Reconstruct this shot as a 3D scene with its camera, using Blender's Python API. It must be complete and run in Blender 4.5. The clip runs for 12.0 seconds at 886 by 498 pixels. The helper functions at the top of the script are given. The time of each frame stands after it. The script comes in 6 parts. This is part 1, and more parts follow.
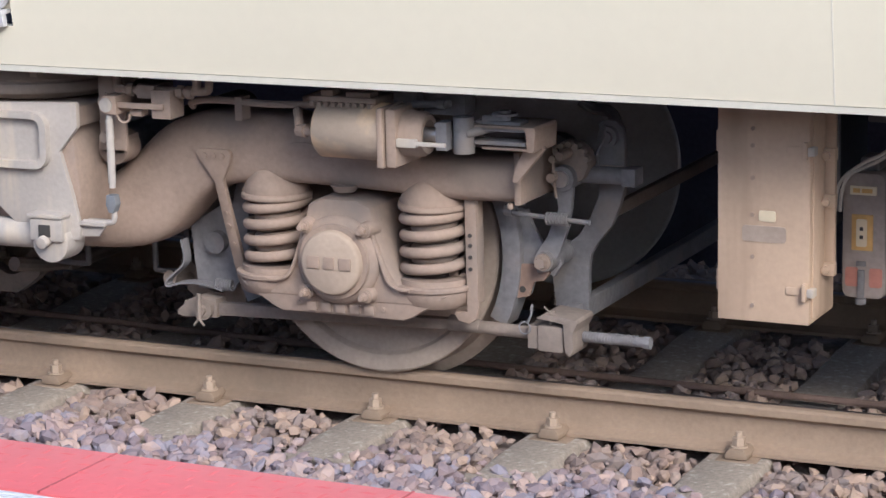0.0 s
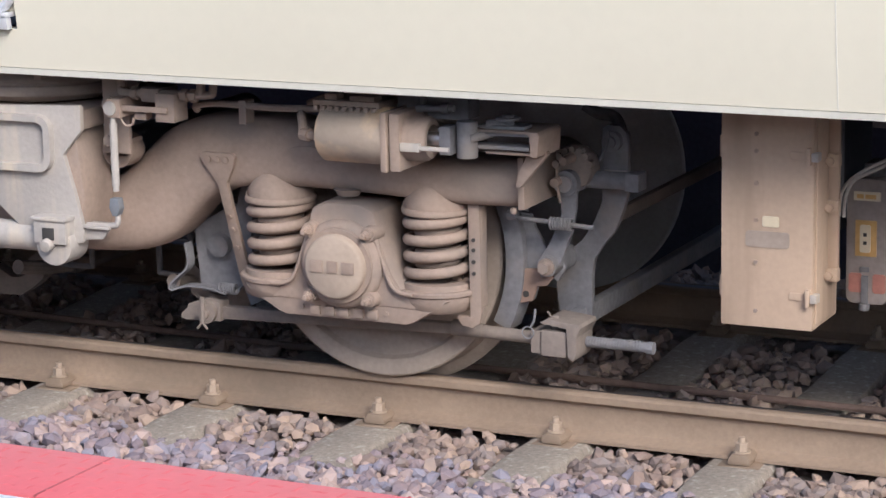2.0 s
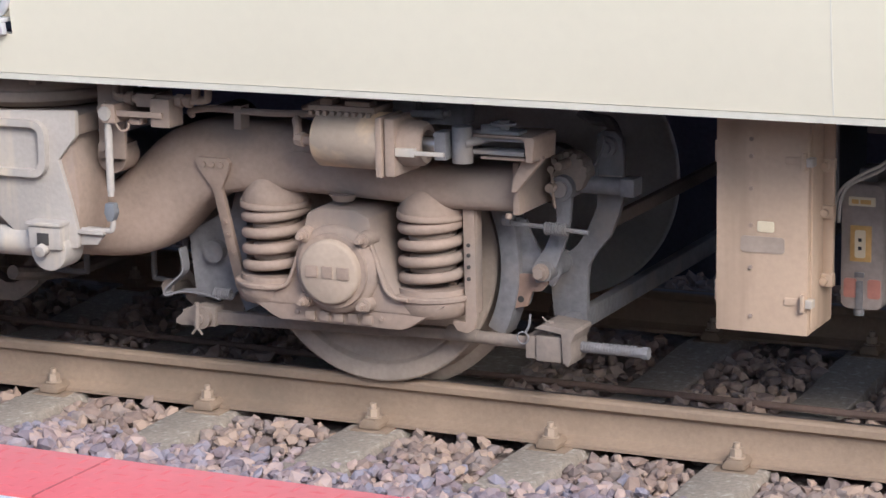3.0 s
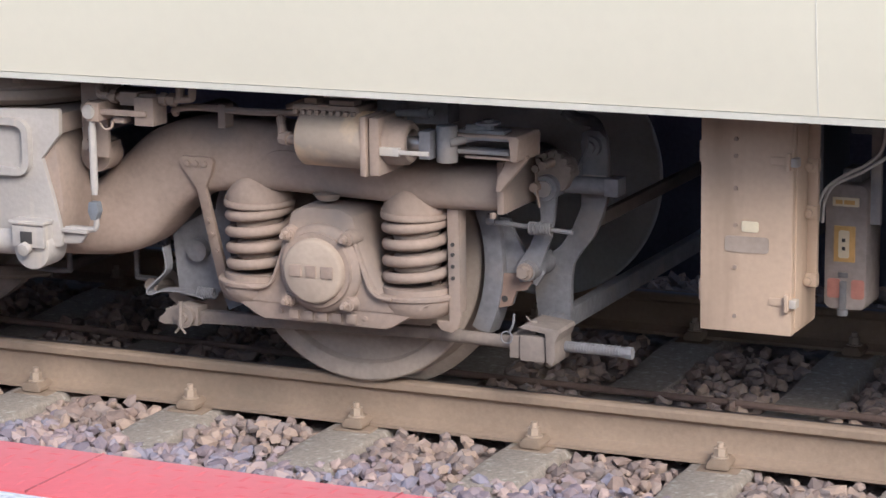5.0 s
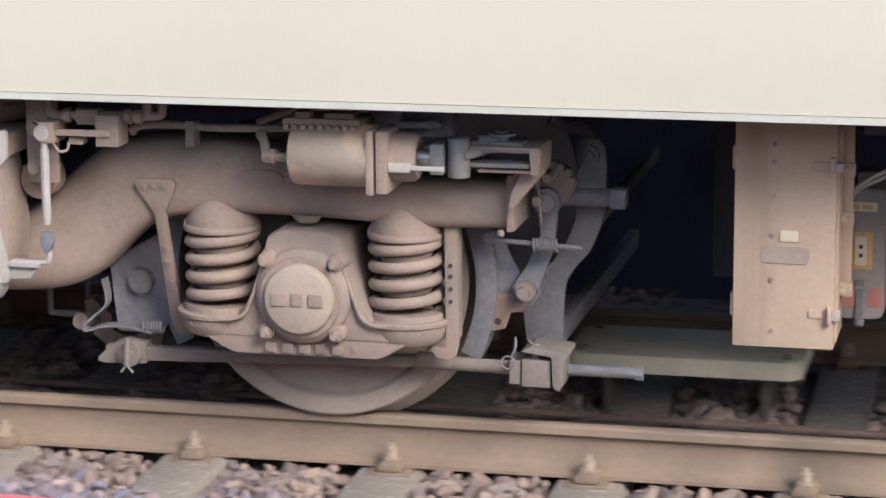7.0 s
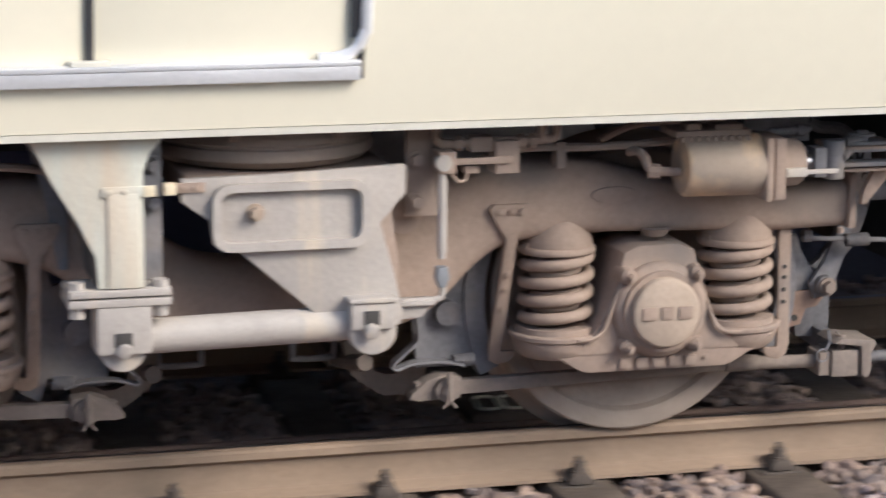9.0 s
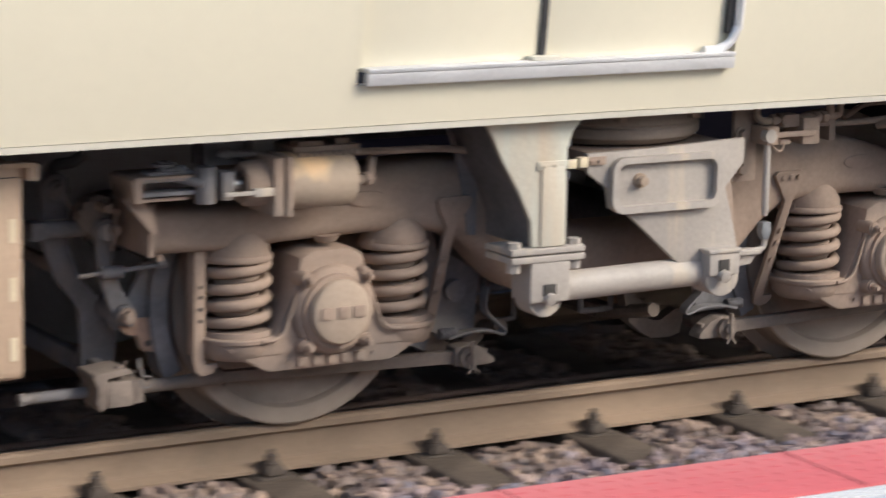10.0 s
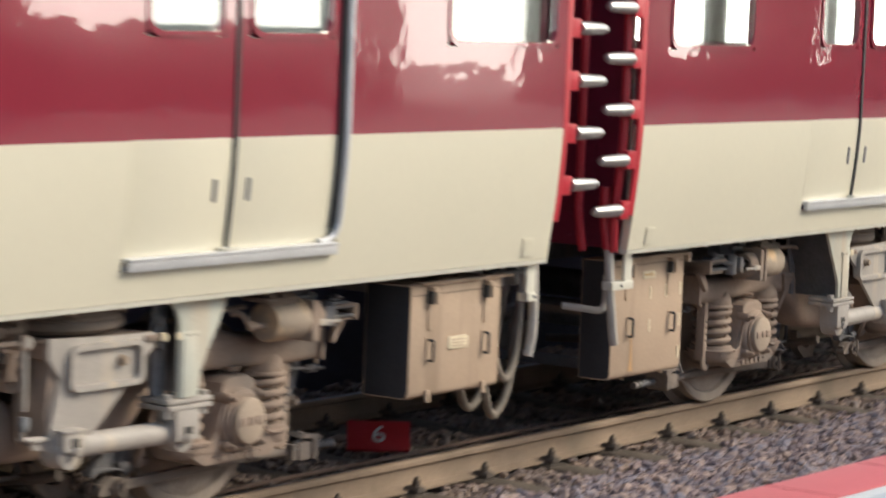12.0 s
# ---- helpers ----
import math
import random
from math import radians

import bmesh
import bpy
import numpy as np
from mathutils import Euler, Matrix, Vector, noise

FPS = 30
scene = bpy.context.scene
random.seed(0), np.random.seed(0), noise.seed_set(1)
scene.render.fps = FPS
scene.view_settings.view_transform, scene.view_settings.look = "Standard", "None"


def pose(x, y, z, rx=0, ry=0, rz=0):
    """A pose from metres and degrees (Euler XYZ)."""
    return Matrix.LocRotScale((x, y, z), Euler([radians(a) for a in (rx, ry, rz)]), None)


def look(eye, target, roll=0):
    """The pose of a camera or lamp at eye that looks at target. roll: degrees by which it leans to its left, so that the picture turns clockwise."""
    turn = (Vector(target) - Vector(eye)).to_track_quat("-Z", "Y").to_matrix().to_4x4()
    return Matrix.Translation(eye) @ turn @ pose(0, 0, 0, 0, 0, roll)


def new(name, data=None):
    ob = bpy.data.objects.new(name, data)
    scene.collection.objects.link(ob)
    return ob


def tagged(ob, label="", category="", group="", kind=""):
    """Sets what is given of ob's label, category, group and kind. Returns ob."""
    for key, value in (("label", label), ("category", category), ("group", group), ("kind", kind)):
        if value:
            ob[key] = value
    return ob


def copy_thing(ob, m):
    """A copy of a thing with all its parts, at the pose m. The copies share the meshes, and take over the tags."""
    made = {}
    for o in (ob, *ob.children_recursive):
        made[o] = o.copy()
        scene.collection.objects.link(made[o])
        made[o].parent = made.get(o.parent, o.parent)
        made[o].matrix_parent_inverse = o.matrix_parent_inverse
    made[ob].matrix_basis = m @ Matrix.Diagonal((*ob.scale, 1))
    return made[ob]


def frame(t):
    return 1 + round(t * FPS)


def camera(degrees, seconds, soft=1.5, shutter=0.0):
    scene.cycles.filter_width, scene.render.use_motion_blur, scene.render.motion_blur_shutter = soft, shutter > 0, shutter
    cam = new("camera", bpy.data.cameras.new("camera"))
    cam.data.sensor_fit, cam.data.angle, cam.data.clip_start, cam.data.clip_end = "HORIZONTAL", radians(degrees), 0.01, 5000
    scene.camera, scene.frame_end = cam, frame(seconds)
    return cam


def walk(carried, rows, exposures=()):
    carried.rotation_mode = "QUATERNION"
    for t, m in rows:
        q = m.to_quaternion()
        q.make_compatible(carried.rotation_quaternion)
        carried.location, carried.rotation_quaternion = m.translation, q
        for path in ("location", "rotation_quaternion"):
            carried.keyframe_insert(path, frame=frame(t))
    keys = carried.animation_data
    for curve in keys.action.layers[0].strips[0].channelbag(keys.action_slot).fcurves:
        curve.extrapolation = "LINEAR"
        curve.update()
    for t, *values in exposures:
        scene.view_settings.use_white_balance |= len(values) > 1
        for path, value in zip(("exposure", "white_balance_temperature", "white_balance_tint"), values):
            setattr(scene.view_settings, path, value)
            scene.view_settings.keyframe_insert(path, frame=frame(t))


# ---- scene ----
# the lens and the way of the camera, which stands on a platform and turns after the leaving train
cam = camera(19.095, 12.0, soft=1.5, shutter=0.4)


def view(x, y, z, yaw, pitch, roll):
    return pose(x, y, z, 90 + pitch, 0, yaw) @ pose(0, 0, 0, 0, 0, roll)


VIEW = [
    (0, 3.510, -6.702, 2.092, 25.228, -12.254, -1.209),
    (0.5, 3.513, -6.697, 2.096, 25.290, -12.297, -1.138),
    (1, 3.511, -6.697, 2.108, 25.294, -12.369, -1.144),
    (1.5, 3.517, -6.702, 2.102, 25.354, -12.273, -1.073),
    (2, 3.521, -6.694, 2.093, 25.403, -12.169, -1.049),
    (2.5, 3.517, -6.696, 2.093, 25.338, -12.111, -1.064),
    (3, 3.515, -6.700, 2.083, 25.230, -11.980, -0.993),
    (5, 3.495, -6.710, 2.075, 24.705, -11.940, -0.748),
    (5.5, 3.529, -6.687, 2.103, 24.101, -12.222, -0.805),
    (6, 3.546, -6.661, 2.104, 22.224, -12.396, -0.873),
    (6.5, 3.522, -6.665, 2.068, 18.006, -12.293, -0.552),
    (8.5, 3.516, -6.632, 1.974, -6.486, -11.464, 0.043),
    (9, 3.513, -6.570, 1.984, -15.401, -11.320, 0.444),
    (9.5, 3.512, -6.605, 2.010, -22.343, -11.090, 0.618),
    (10, 3.511, -6.671, 1.998, -30.338, -10.420, 1.021),
    (10.5, 3.511, -6.673, 2.015, -38.480, -9.749, 1.109),
    (11, 3.511, -6.687, 1.987, -45.403, -8.465, 1.281),
    (11.5, 3.511, -6.719, 2.035, -51.290, -7.039, 1.453),
    (12, 3.511, -6.731, 2.145, -55.069, -5.330, 2.203),
]
# the clip's camera darkens and warms a little as it turns
walk(cam, [(t, view(*v)) for t, *v in VIEW], exposures=[(0, 1.06, 5950, 12.5), (6.5, 1.08, 5950, 12.5), (8.5, 1.20, 6150, 11), (9.5, 1.0, 6450, 11), (10, 0.94, 6650, 10), (11, 0.83, 6950, 8), (12, 0.76, 6950, 7)])

# how far the train has rolled, in metres
ROLLED = [(0, 0.000), (4.8, 0), (5, 0.000), (5.5, 0.112), (6, 0.442), (6.5, 0.935), (8.5, 4.496), (9, 5.943), (9.5, 7.413), (10, 9.160), (10.5, 11.193), (11, 13.367), (11.5, 15.739), (12, 18.263)]


def rolled(t):
    """A smooth curve through ROLLED."""
    n = max(i for i in range(len(ROLLED) - 1) if ROLLED[i][0] <= t + 1e-9)

    def slope(i):
        if i == 0 or i == len(ROLLED) - 1:
            i = min(max(i, 1), len(ROLLED) - 1)
            return (ROLLED[i][1] - ROLLED[i - 1][1]) / (ROLLED[i][0] - ROLLED[i - 1][0])
        (a, p), (b, q), (c, r) = ROLLED[i - 1:i + 2]
        return ((q - p) / (b - a) * (c - b) + (r - q) / (c - b) * (b - a)) / (c - a)

    (a, p), (b, q) = ROLLED[n], ROLLED[n + 1]
    h = b - a
    u = (t - a) / h
    return (p * (1 + 2 * u) * (1 - u) ** 2 + h * slope(n) * u * (1 - u) ** 2 + q * u * u * (3 - 2 * u) + h * slope(n + 1) * u * u * (u - 1))


# ---- world, sun ----
SUN_ELEVATION, SUN_AZIMUTH = radians(36), radians(136)  # azimuth clockwise from +y
world = bpy.data.worlds.new("world")
scene.world = world
world.use_nodes = True
wn = world.node_tree
sky = wn.nodes.new("ShaderNodeTexSky")
sky.sky_type, sky.sun_disc = "NISHITA", False
sky.sun_elevation, sky.sun_rotation = SUN_ELEVATION, SUN_AZIMUTH
sky.air_density, sky.dust_density, sky.ozone_density = 1.0, 1.5, 0.8
wn.links.new(sky.outputs[0], wn.nodes["Background"].inputs[0])
wn.nodes["Background"].inputs[1].default_value = 0.128
sun = new("sun", bpy.data.lights.new("sun", "SUN"))
sun.data.energy, sun.data.angle, sun.data.color = 1.7, radians(24), (1.0, 0.93, 0.84)
sun.matrix_world = look((math.sin(SUN_AZIMUTH) * 30, math.cos(SUN_AZIMUTH) * 30, 30 * math.tan(SUN_ELEVATION)), (0, 0, 0))


# ---- materials ----
def mat(name, color, rough=0.6, metal=0.0, vary=0.12, scale=6.0, fine=60.0, bump=0.15, dust=None, dust_amount=0.0, coat=0.0, streak=False, per_island=False, second=None):
    """A surface with broad and fine variation, relief and, if wanted, a coat of dust or streaks of another colour."""
    m = bpy.data.materials.new(name)
    m.use_nodes = True
    n, l = m.node_tree.nodes, m.node_tree.links
    b = n["Principled BSDF"]
    tc = n.new("ShaderNodeTexCoord")
    broad, grain = n.new("ShaderNodeTexNoise"), n.new("ShaderNodeTexNoise")
    for tex, s, d in ((broad, scale, 4), (grain, fine, 3)):
        tex.inputs["Scale"].default_value, tex.inputs["Detail"].default_value = s, d
        l.new(tc.outputs["Object"], tex.inputs["Vector"])
    lo, hi = [tuple(min(1, c * k) for c in color) + (1,) for k in (1 - vary * 1.6, 1 + vary * 1.6)]
    if second:
        lo, hi = (*second, 1), (*color, 1)
    ramp = n.new("ShaderNodeValToRGB")
    ramp.color_ramp.elements[0].position, ramp.color_ramp.elements[1].position = 0.3, 0.7
    ramp.color_ramp.elements[0].color, ramp.color_ramp.elements[1].color = lo, hi
    mix = n.new("ShaderNodeMath")
    mix.operation = "MULTIPLY_ADD"
    mix.inputs[1].default_value = 0.65
    half = n.new("ShaderNodeMath")
    half.operation = "MULTIPLY"
    half.inputs[1].default_value = 0.35
    l.new(grain.outputs["Fac"], half.inputs[0])
    l.new(broad.outputs["Fac"], mix.inputs[0])
    l.new(half.outputs[0], mix.inputs[2])
    fac = mix.outputs[0]
    if per_island:
        geo = n.new("ShaderNodeNewGeometry")
        add = n.new("ShaderNodeMath")
        add.operation = "MULTIPLY_ADD"
        add.inputs[1].default_value = 0.55
        sub = n.new("ShaderNodeMath")
        sub.operation = "MULTIPLY_ADD"
        sub.inputs[1].default_value, sub.inputs[2].default_value = 0.5, 0.0
        l.new(fac, sub.inputs[0])
        l.new(geo.outputs["Random Per Island"], add.inputs[0])
        l.new(sub.outputs[0], add.inputs[2])
        fac = add.outputs[0]
    l.new(fac, ramp.inputs["Fac"])
    out = ramp.outputs["Color"]
    if dust:
        dn = n.new("ShaderNodeTexNoise")
        dn.inputs["Scale"].default_value, dn.inputs["Detail"].default_value = scale * 0.6, 6
        if streak:
            mp = n.new("ShaderNodeMapping")
            mp.inputs["Scale"].default_value = (4.0, 4.0, 0.35)
            l.new(tc.outputs["Object"], mp.inputs["Vector"])
            l.new(mp.outputs["Vector"], dn.inputs["Vector"])
        else:
            l.new(tc.outputs["Object"], dn.inputs["Vector"])
        dr = n.new("ShaderNodeValToRGB")
        dr.color_ramp.elements[0].position, dr.color_ramp.elements[1].position = 0.62 - dust_amount * 0.4, 0.78 - dust_amount * 0.3
        l.new(dn.outputs["Fac"], dr.inputs["Fac"])
        mc = n.new("ShaderNodeMix")
        mc.data_type = "RGBA"
        mc.inputs["B"].default_value = (*dust, 1)
        l.new(dr.outputs["Color"], mc.inputs["Factor"])
        l.new(out, mc.inputs["A"])
        out = mc.outputs["Result"]
    l.new(out, b.inputs["Base Color"])
    b.inputs["Roughness"].default_value, b.inputs["Metallic"].default_value = rough, metal
    b.inputs["Coat Weight"].default_value = coat
    b.inputs["Coat Roughness"].default_value = 0.08
    if bump:
        bp = n.new("ShaderNodeBump")
        bp.inputs["Strength"].default_value, bp.inputs["Distance"].default_value = bump, 0.01
        l.new(grain.outputs["Fac"], bp.inputs["Height"])
        l.new(bp.outputs["Normal"], b.inputs["Normal"])
        if coat == 1.0:
            l.new(bp.outputs["Normal"], b.inputs["Coat Normal"])
    return m


DUST = (0.40, 0.30, 0.215)
M_DUSTY = mat("dusty_steel", (0.335, 0.25, 0.193), 0.85, vary=0.13, scale=5, dust=(0.235, 0.193, 0.163), dust_amount=0.28)
M_GREY = mat("brake_dust_grey", (0.185, 0.18, 0.185), 0.7, vary=0.2, scale=9, dust=(0.235, 0.205, 0.18), dust_amount=0.3)
# dark floor colour, lifted to navy to carry the tint of underfloor shade
M_DARK = mat("underfloor_navy_shade", (0.055, 0.066, 0.105), 0.8, vary=0.25)
M_WHEEL = mat("wheel_steel", (0.38, 0.31, 0.25), 0.7, vary=0.14, scale=5, dust=(0.27, 0.22, 0.18), dust_amount=0.3)
# worn steel edge, coloured pale to stand for the glint along it
M_TREAD = mat("pale_edge_glint", (0.62, 0.62, 0.62), 0.45, 0.3, vary=0.1)
M_BOX = mat("beige_box_paint", (0.49, 0.36, 0.255), 0.7, vary=0.07, scale=3, bump=0.06, dust=(0.36, 0.26, 0.18), dust_amount=0.28, streak=True)
# dark grey of handles and cases; also colours shade onto cabinets' left sides
M_BOXSIDE = mat("dark_grey_fittings_and_side_shade", (0.036, 0.037, 0.042), 0.7, vary=0.15)
M_CREAM = mat("cream_car_paint", (0.72, 0.67, 0.525), 0.28, vary=0.018, scale=1.2, fine=25, bump=0.012, coat=0.25)
M_LIP = mat("pale_lip_paint", (0.66, 0.63, 0.53), 0.45, vary=0.05)
M_RED = mat("maroon_car_paint", (0.27, 0.022, 0.043), 0.14, vary=0.03, scale=1.2, fine=2.6, bump=0.22, coat=1.0)
M_RED.node_tree.nodes["Principled BSDF"].inputs["Coat Roughness"].default_value = 0.015
M_RED.node_tree.nodes["Principled BSDF"].inputs["Coat IOR"].default_value = 1.8
# maroon made darker in its colour for the shade between the cars
M_ENDRED = mat("shaded_maroon_end_wall", (0.17, 0.016, 0.042), 0.45, vary=0.15)
M_BRACKET = mat("bright_red_paint", (0.50, 0.032, 0.048), 0.35, vary=0.08)
M_STEEL = mat("stainless_steel", (0.54, 0.53, 0.52), 0.40, 0.95, vary=0.06, bump=0.03)
M_BOLT = mat("dusty_bolt", (0.37, 0.285, 0.21), 0.8, vary=0.12, scale=20)
M_PALE = mat("pale_grey_paint", (0.41, 0.37, 0.325), 0.6, vary=0.09, scale=6, dust=(0.55, 0.47, 0.36), dust_amount=0.16, streak=True)
M_RAIL = mat("rail_rust", (0.288, 0.210, 0.146), 0.85, vary=0.13, scale=3, dust=(0.18, 0.135, 0.095), dust_amount=0.25)
M_RAILTOP = mat("rail_running_band", (0.20, 0.175, 0.165), 0.32, 0.85, vary=0.12, scale=3, bump=0.03)
M_CONCRETE = mat("sleeper_concrete", (0.31, 0.265, 0.215), 0.9, vary=0.16, scale=70, fine=220, bump=0.5, dust=(0.50, 0.455, 0.38), dust_amount=0.16)
M_STONE = mat("ballast_stone", (0.36, 0.265, 0.235), 0.85, second=(0.15, 0.13, 0.145), scale=9, fine=40, bump=0.3, per_island=True)
M_STONE_BROWN = mat("ballast_stone_brown", (0.36, 0.26, 0.20), 0.9, second=(0.15, 0.115, 0.105), scale=9, fine=40, bump=0.3, per_island=True)
for stone, tones in ((M_STONE, ((0.20, 0.165, 0.185), (0.31, 0.225, 0.21), (0.24, 0.225, 0.265), (0.43, 0.315, 0.265))), (M_STONE_BROWN, ((0.17, 0.13, 0.115), (0.28, 0.20, 0.16), (0.23, 0.19, 0.175), (0.37, 0.27, 0.205)))):
    ramp = next(n for n in stone.node_tree.nodes if n.type == "VALTORGB").color_ramp
    while len(ramp.elements) < 4:
        ramp.elements.new(0.5)
    for element, place, tone in zip(ramp.elements, (0.28, 0.43, 0.56, 0.74), tones):
        element.position, element.color = place, (*tone, 1)
M_BED = mat("ballast_bed", (0.19, 0.15, 0.13), 0.95, vary=0.35, scale=14, bump=0.6)
M_REDSTRIP = mat("red_rubber_strip", (0.66, 0.135, 0.135), 0.55, vary=0.06, scale=3, bump=0.05)
M_WHITELINE = mat("white_line_paint", (0.60, 0.62, 0.625), 0.6, vary=0.05)
M_PALEGROUND = mat("pale_dusty_ground", (0.42, 0.385, 0.34), 0.95, vary=0.12, scale=0.3, fine=3)
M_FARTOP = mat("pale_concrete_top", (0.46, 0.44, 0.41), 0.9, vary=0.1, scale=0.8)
M_PAVING = mat("platform_paving", (0.27, 0.275, 0.28), 0.8, vary=0.10, scale=3)
M_TIMBER = mat("dark_timber", (0.105, 0.08, 0.06), 0.95, vary=0.25, scale=10, bump=0.5)
M_DIRTYIRON = mat("dirty_iron", (0.10, 0.08, 0.065), 0.9, vary=0.2)
# brake soot, with the navy shade behind the train mixed into the colour
M_FARWALL = mat("shaded_sooty_wall", (0.085, 0.096, 0.135), 0.9, vary=0.2, scale=2)
M_WALL = mat("concrete_wall", (0.26, 0.235, 0.205), 0.9, vary=0.15, scale=2)
M_RUBBER = mat("grey_hose_rubber", (0.215, 0.18, 0.145), 0.7, vary=0.12, scale=8)
M_YELLOW = mat("worn_yellow_paint", (0.60, 0.36, 0.13), 0.6, vary=0.12)
M_LABEL = mat("cream_label_plate", (0.70, 0.60, 0.42), 0.5, vary=0.05)
M_INK = mat("dark_marking", (0.05, 0.045, 0.04), 0.7, vary=0.1)


# ---- building helpers ----
def finish(name, bm, material, bevel=0.0, angle=35):
    if bevel:
        bmesh.ops.remove_doubles(bm, verts=bm.verts, dist=1e-6)
        edges = [e for e in bm.edges if len(e.link_faces) == 2 and e.calc_face_angle(0) > radians(25)]
        bmesh.ops.bevel(bm, geom=edges, offset=bevel, segments=2, affect="EDGES", profile=0.6, clamp_overlap=True)
    bmesh.ops.recalc_face_normals(bm, faces=bm.faces)
    me = bpy.data.meshes.new(name)
    bm.to_mesh(me)
    bm.free()
    me.polygons.foreach_set("use_smooth", [True] * len(me.polygons))
    me.set_sharp_from_angle(angle=radians(angle))
    for m in material if isinstance(material, (list, tuple)) else [material]:
        me.materials.append(m)
    return me


def part(name, bm, material, parent=None, label="", bevel=0.0, angle=35):
    ob = new(name, finish(name, bm, material, bevel, angle))
    ob.parent = parent
    return tagged(ob, label)


def empty(name, m, label, category, group=""):
    ob = new(name)
    ob.empty_display_size = 0.2
    ob.matrix_world = m
    return tagged(ob, label, category, group)


def box(bm, x0, x1, y0, y1, z0, z1):
    m = Matrix.Translation(((x0 + x1) / 2, (y0 + y1) / 2, (z0 + z1) / 2)) @ Matrix.Diagonal((abs(x1 - x0), abs(y1 - y0), abs(z1 - z0), 1))
    bmesh.ops.create_cube(bm, size=1, matrix=m)
    return bm


def cyl(bm, a, b, r, r2=None, seg=20):
    a, b = Vector(a), Vector(b)
    turn = (b - a).to_track_quat("Z", "Y").to_matrix().to_4x4()
    bmesh.ops.create_cone(bm, cap_ends=True, segments=seg, radius1=r, radius2=r if r2 is None else r2, depth=(b - a).length,
                          matrix=Matrix.Translation((a + b) / 2) @ turn)
    return bm


def plate(bm, outline, y0, y1):
    """An outline of (x, z) made solid between two depths."""
    front = [bm.verts.new((x, y0, z)) for x, z in outline]
    back = [bm.verts.new((x, y1, z)) for x, z in outline]
    bm.faces.new(front)
    bm.faces.new(back[::-1])
    for i in range(len(outline)):
        j = (i + 1) % len(outline)
        bm.faces.new((front[i], back[i], back[j], front[j]))
    return bm


def revolve(bm, profile, centre, axis="y", seg=32):
    """Rings of (radius, place along the axis), turned about an axis through centre."""
    rings = []
    for r, h in profile:
        ring = []
        for k in range(seg):
            c, s = r * math.cos(2 * math.pi * k / seg), r * math.sin(2 * math.pi * k / seg)
            p = {"y": (c, h, s), "z": (c, s, h), "x": (h, c, s)}[axis]
            ring.append(bm.verts.new(Vector(centre) + Vector(p)))
        rings.append(ring)
    for a, b in zip(rings, rings[1:]):
        for k in range(seg):
            j = (k + 1) % seg
            bm.faces.new((a[k], a[j], b[j], b[k]))
    bm.faces.new(rings[0][::-1])
    bm.faces.new(rings[-1])
    return bm


def ribbon(bm, line, thick, y0, y1):
    """A flat strap bent along a line of (x, z)."""
    line = [Vector((p.x, p.y)) for p in smooth_line([(x, z, 0) for x, z in line], 5)]
    left, right = [], []
    for i, p in enumerate(line):
        way = (line[min(i + 1, len(line) - 1)] - line[max(i - 1, 0)]).normalized()
        off = Vector((-way.y, way.x)) * thick / 2
        left.append(p + off)
        right.append(p - off)
    for i in range(len(line) - 1):
        plate(bm, [tuple(left[i]), tuple(left[i + 1]), tuple(right[i + 1]), tuple(right[i])], y0, y1)
    return bm


def smooth_line(points, steps=8):
    """A rounded line through the points."""
    pts = [Vector(p) for p in points]
    out = []
    for i in range(len(pts) - 1):
        p0, p1, p2, p3 = pts[max(i - 1, 0)], pts[i], pts[i + 1], pts[min(i + 2, len(pts) - 1)]
        for k in range(steps):
            u = k / steps
            out.append(0.5 * (2 * p1 + (p2 - p0) * u + (2 * p0 - 5 * p1 + 4 * p2 - p3) * u * u + (3 * p1 - p0 - 3 * p2 + p3) * u ** 3))
    return out + [pts[-1]]


def tube(bm, line, r, seg=10, steps=6, rounded=True):
    """A round bar or hose along a line."""
    line = smooth_line(line, steps) if rounded else [Vector(p) for p in line]
    rings = []
    side = None
    for i, p in enumerate(line):
        way = (line[min(i + 1, len(line) - 1)] - line[max(i - 1, 0)]).normalized()
        if side is None:
            side = way.orthogonal().normalized()
        side = (side - way * side.dot(way)).normalized()
        up = way.cross(side)
        rings.append([bm.verts.new(p + r * (math.cos(a) * side + math.sin(a) * up)) for a in [2 * math.pi * k / seg for k in range(seg)]])
    for a, b in zip(rings, rings[1:]):
        for k in range(seg):
            j = (k + 1) % seg
            bm.faces.new((a[k], a[j], b[j], b[k]))
    bm.faces.new(rings[0][::-1])
    bm.faces.new(rings[-1])
    return bm


def bolt(bm, p, r, h, way=(0, -1, 0)):
    """A washer and a hexagonal head."""
    p, way = Vector(p), Vector(way)
    cyl(bm, p, p + way * h * 0.3, r * 1.35, seg=14)
    cyl(bm, p + way * h * 0.3, p + way * h, r, r * 0.93, seg=6)
    return bm


def arc(cx, cz, r, a0, a1, n=8):
    return [(cx + r * math.cos(radians(a0 + (a1 - a0) * k / n)), cz + r * math.sin(radians(a0 + (a1 - a0) * k / n))) for k in range(n + 1)]


def round_rect(x0, x1, z0, z1, r, n=5):
    return arc(x1 - r, z1 - r, r, 0, 90, n) + arc(x0 + r, z1 - r, r, 90, 180, n) + arc(x0 + r, z0 + r, r, 180, 270, n) + arc(x1 - r, z0 + r, r, 270, 360, n)


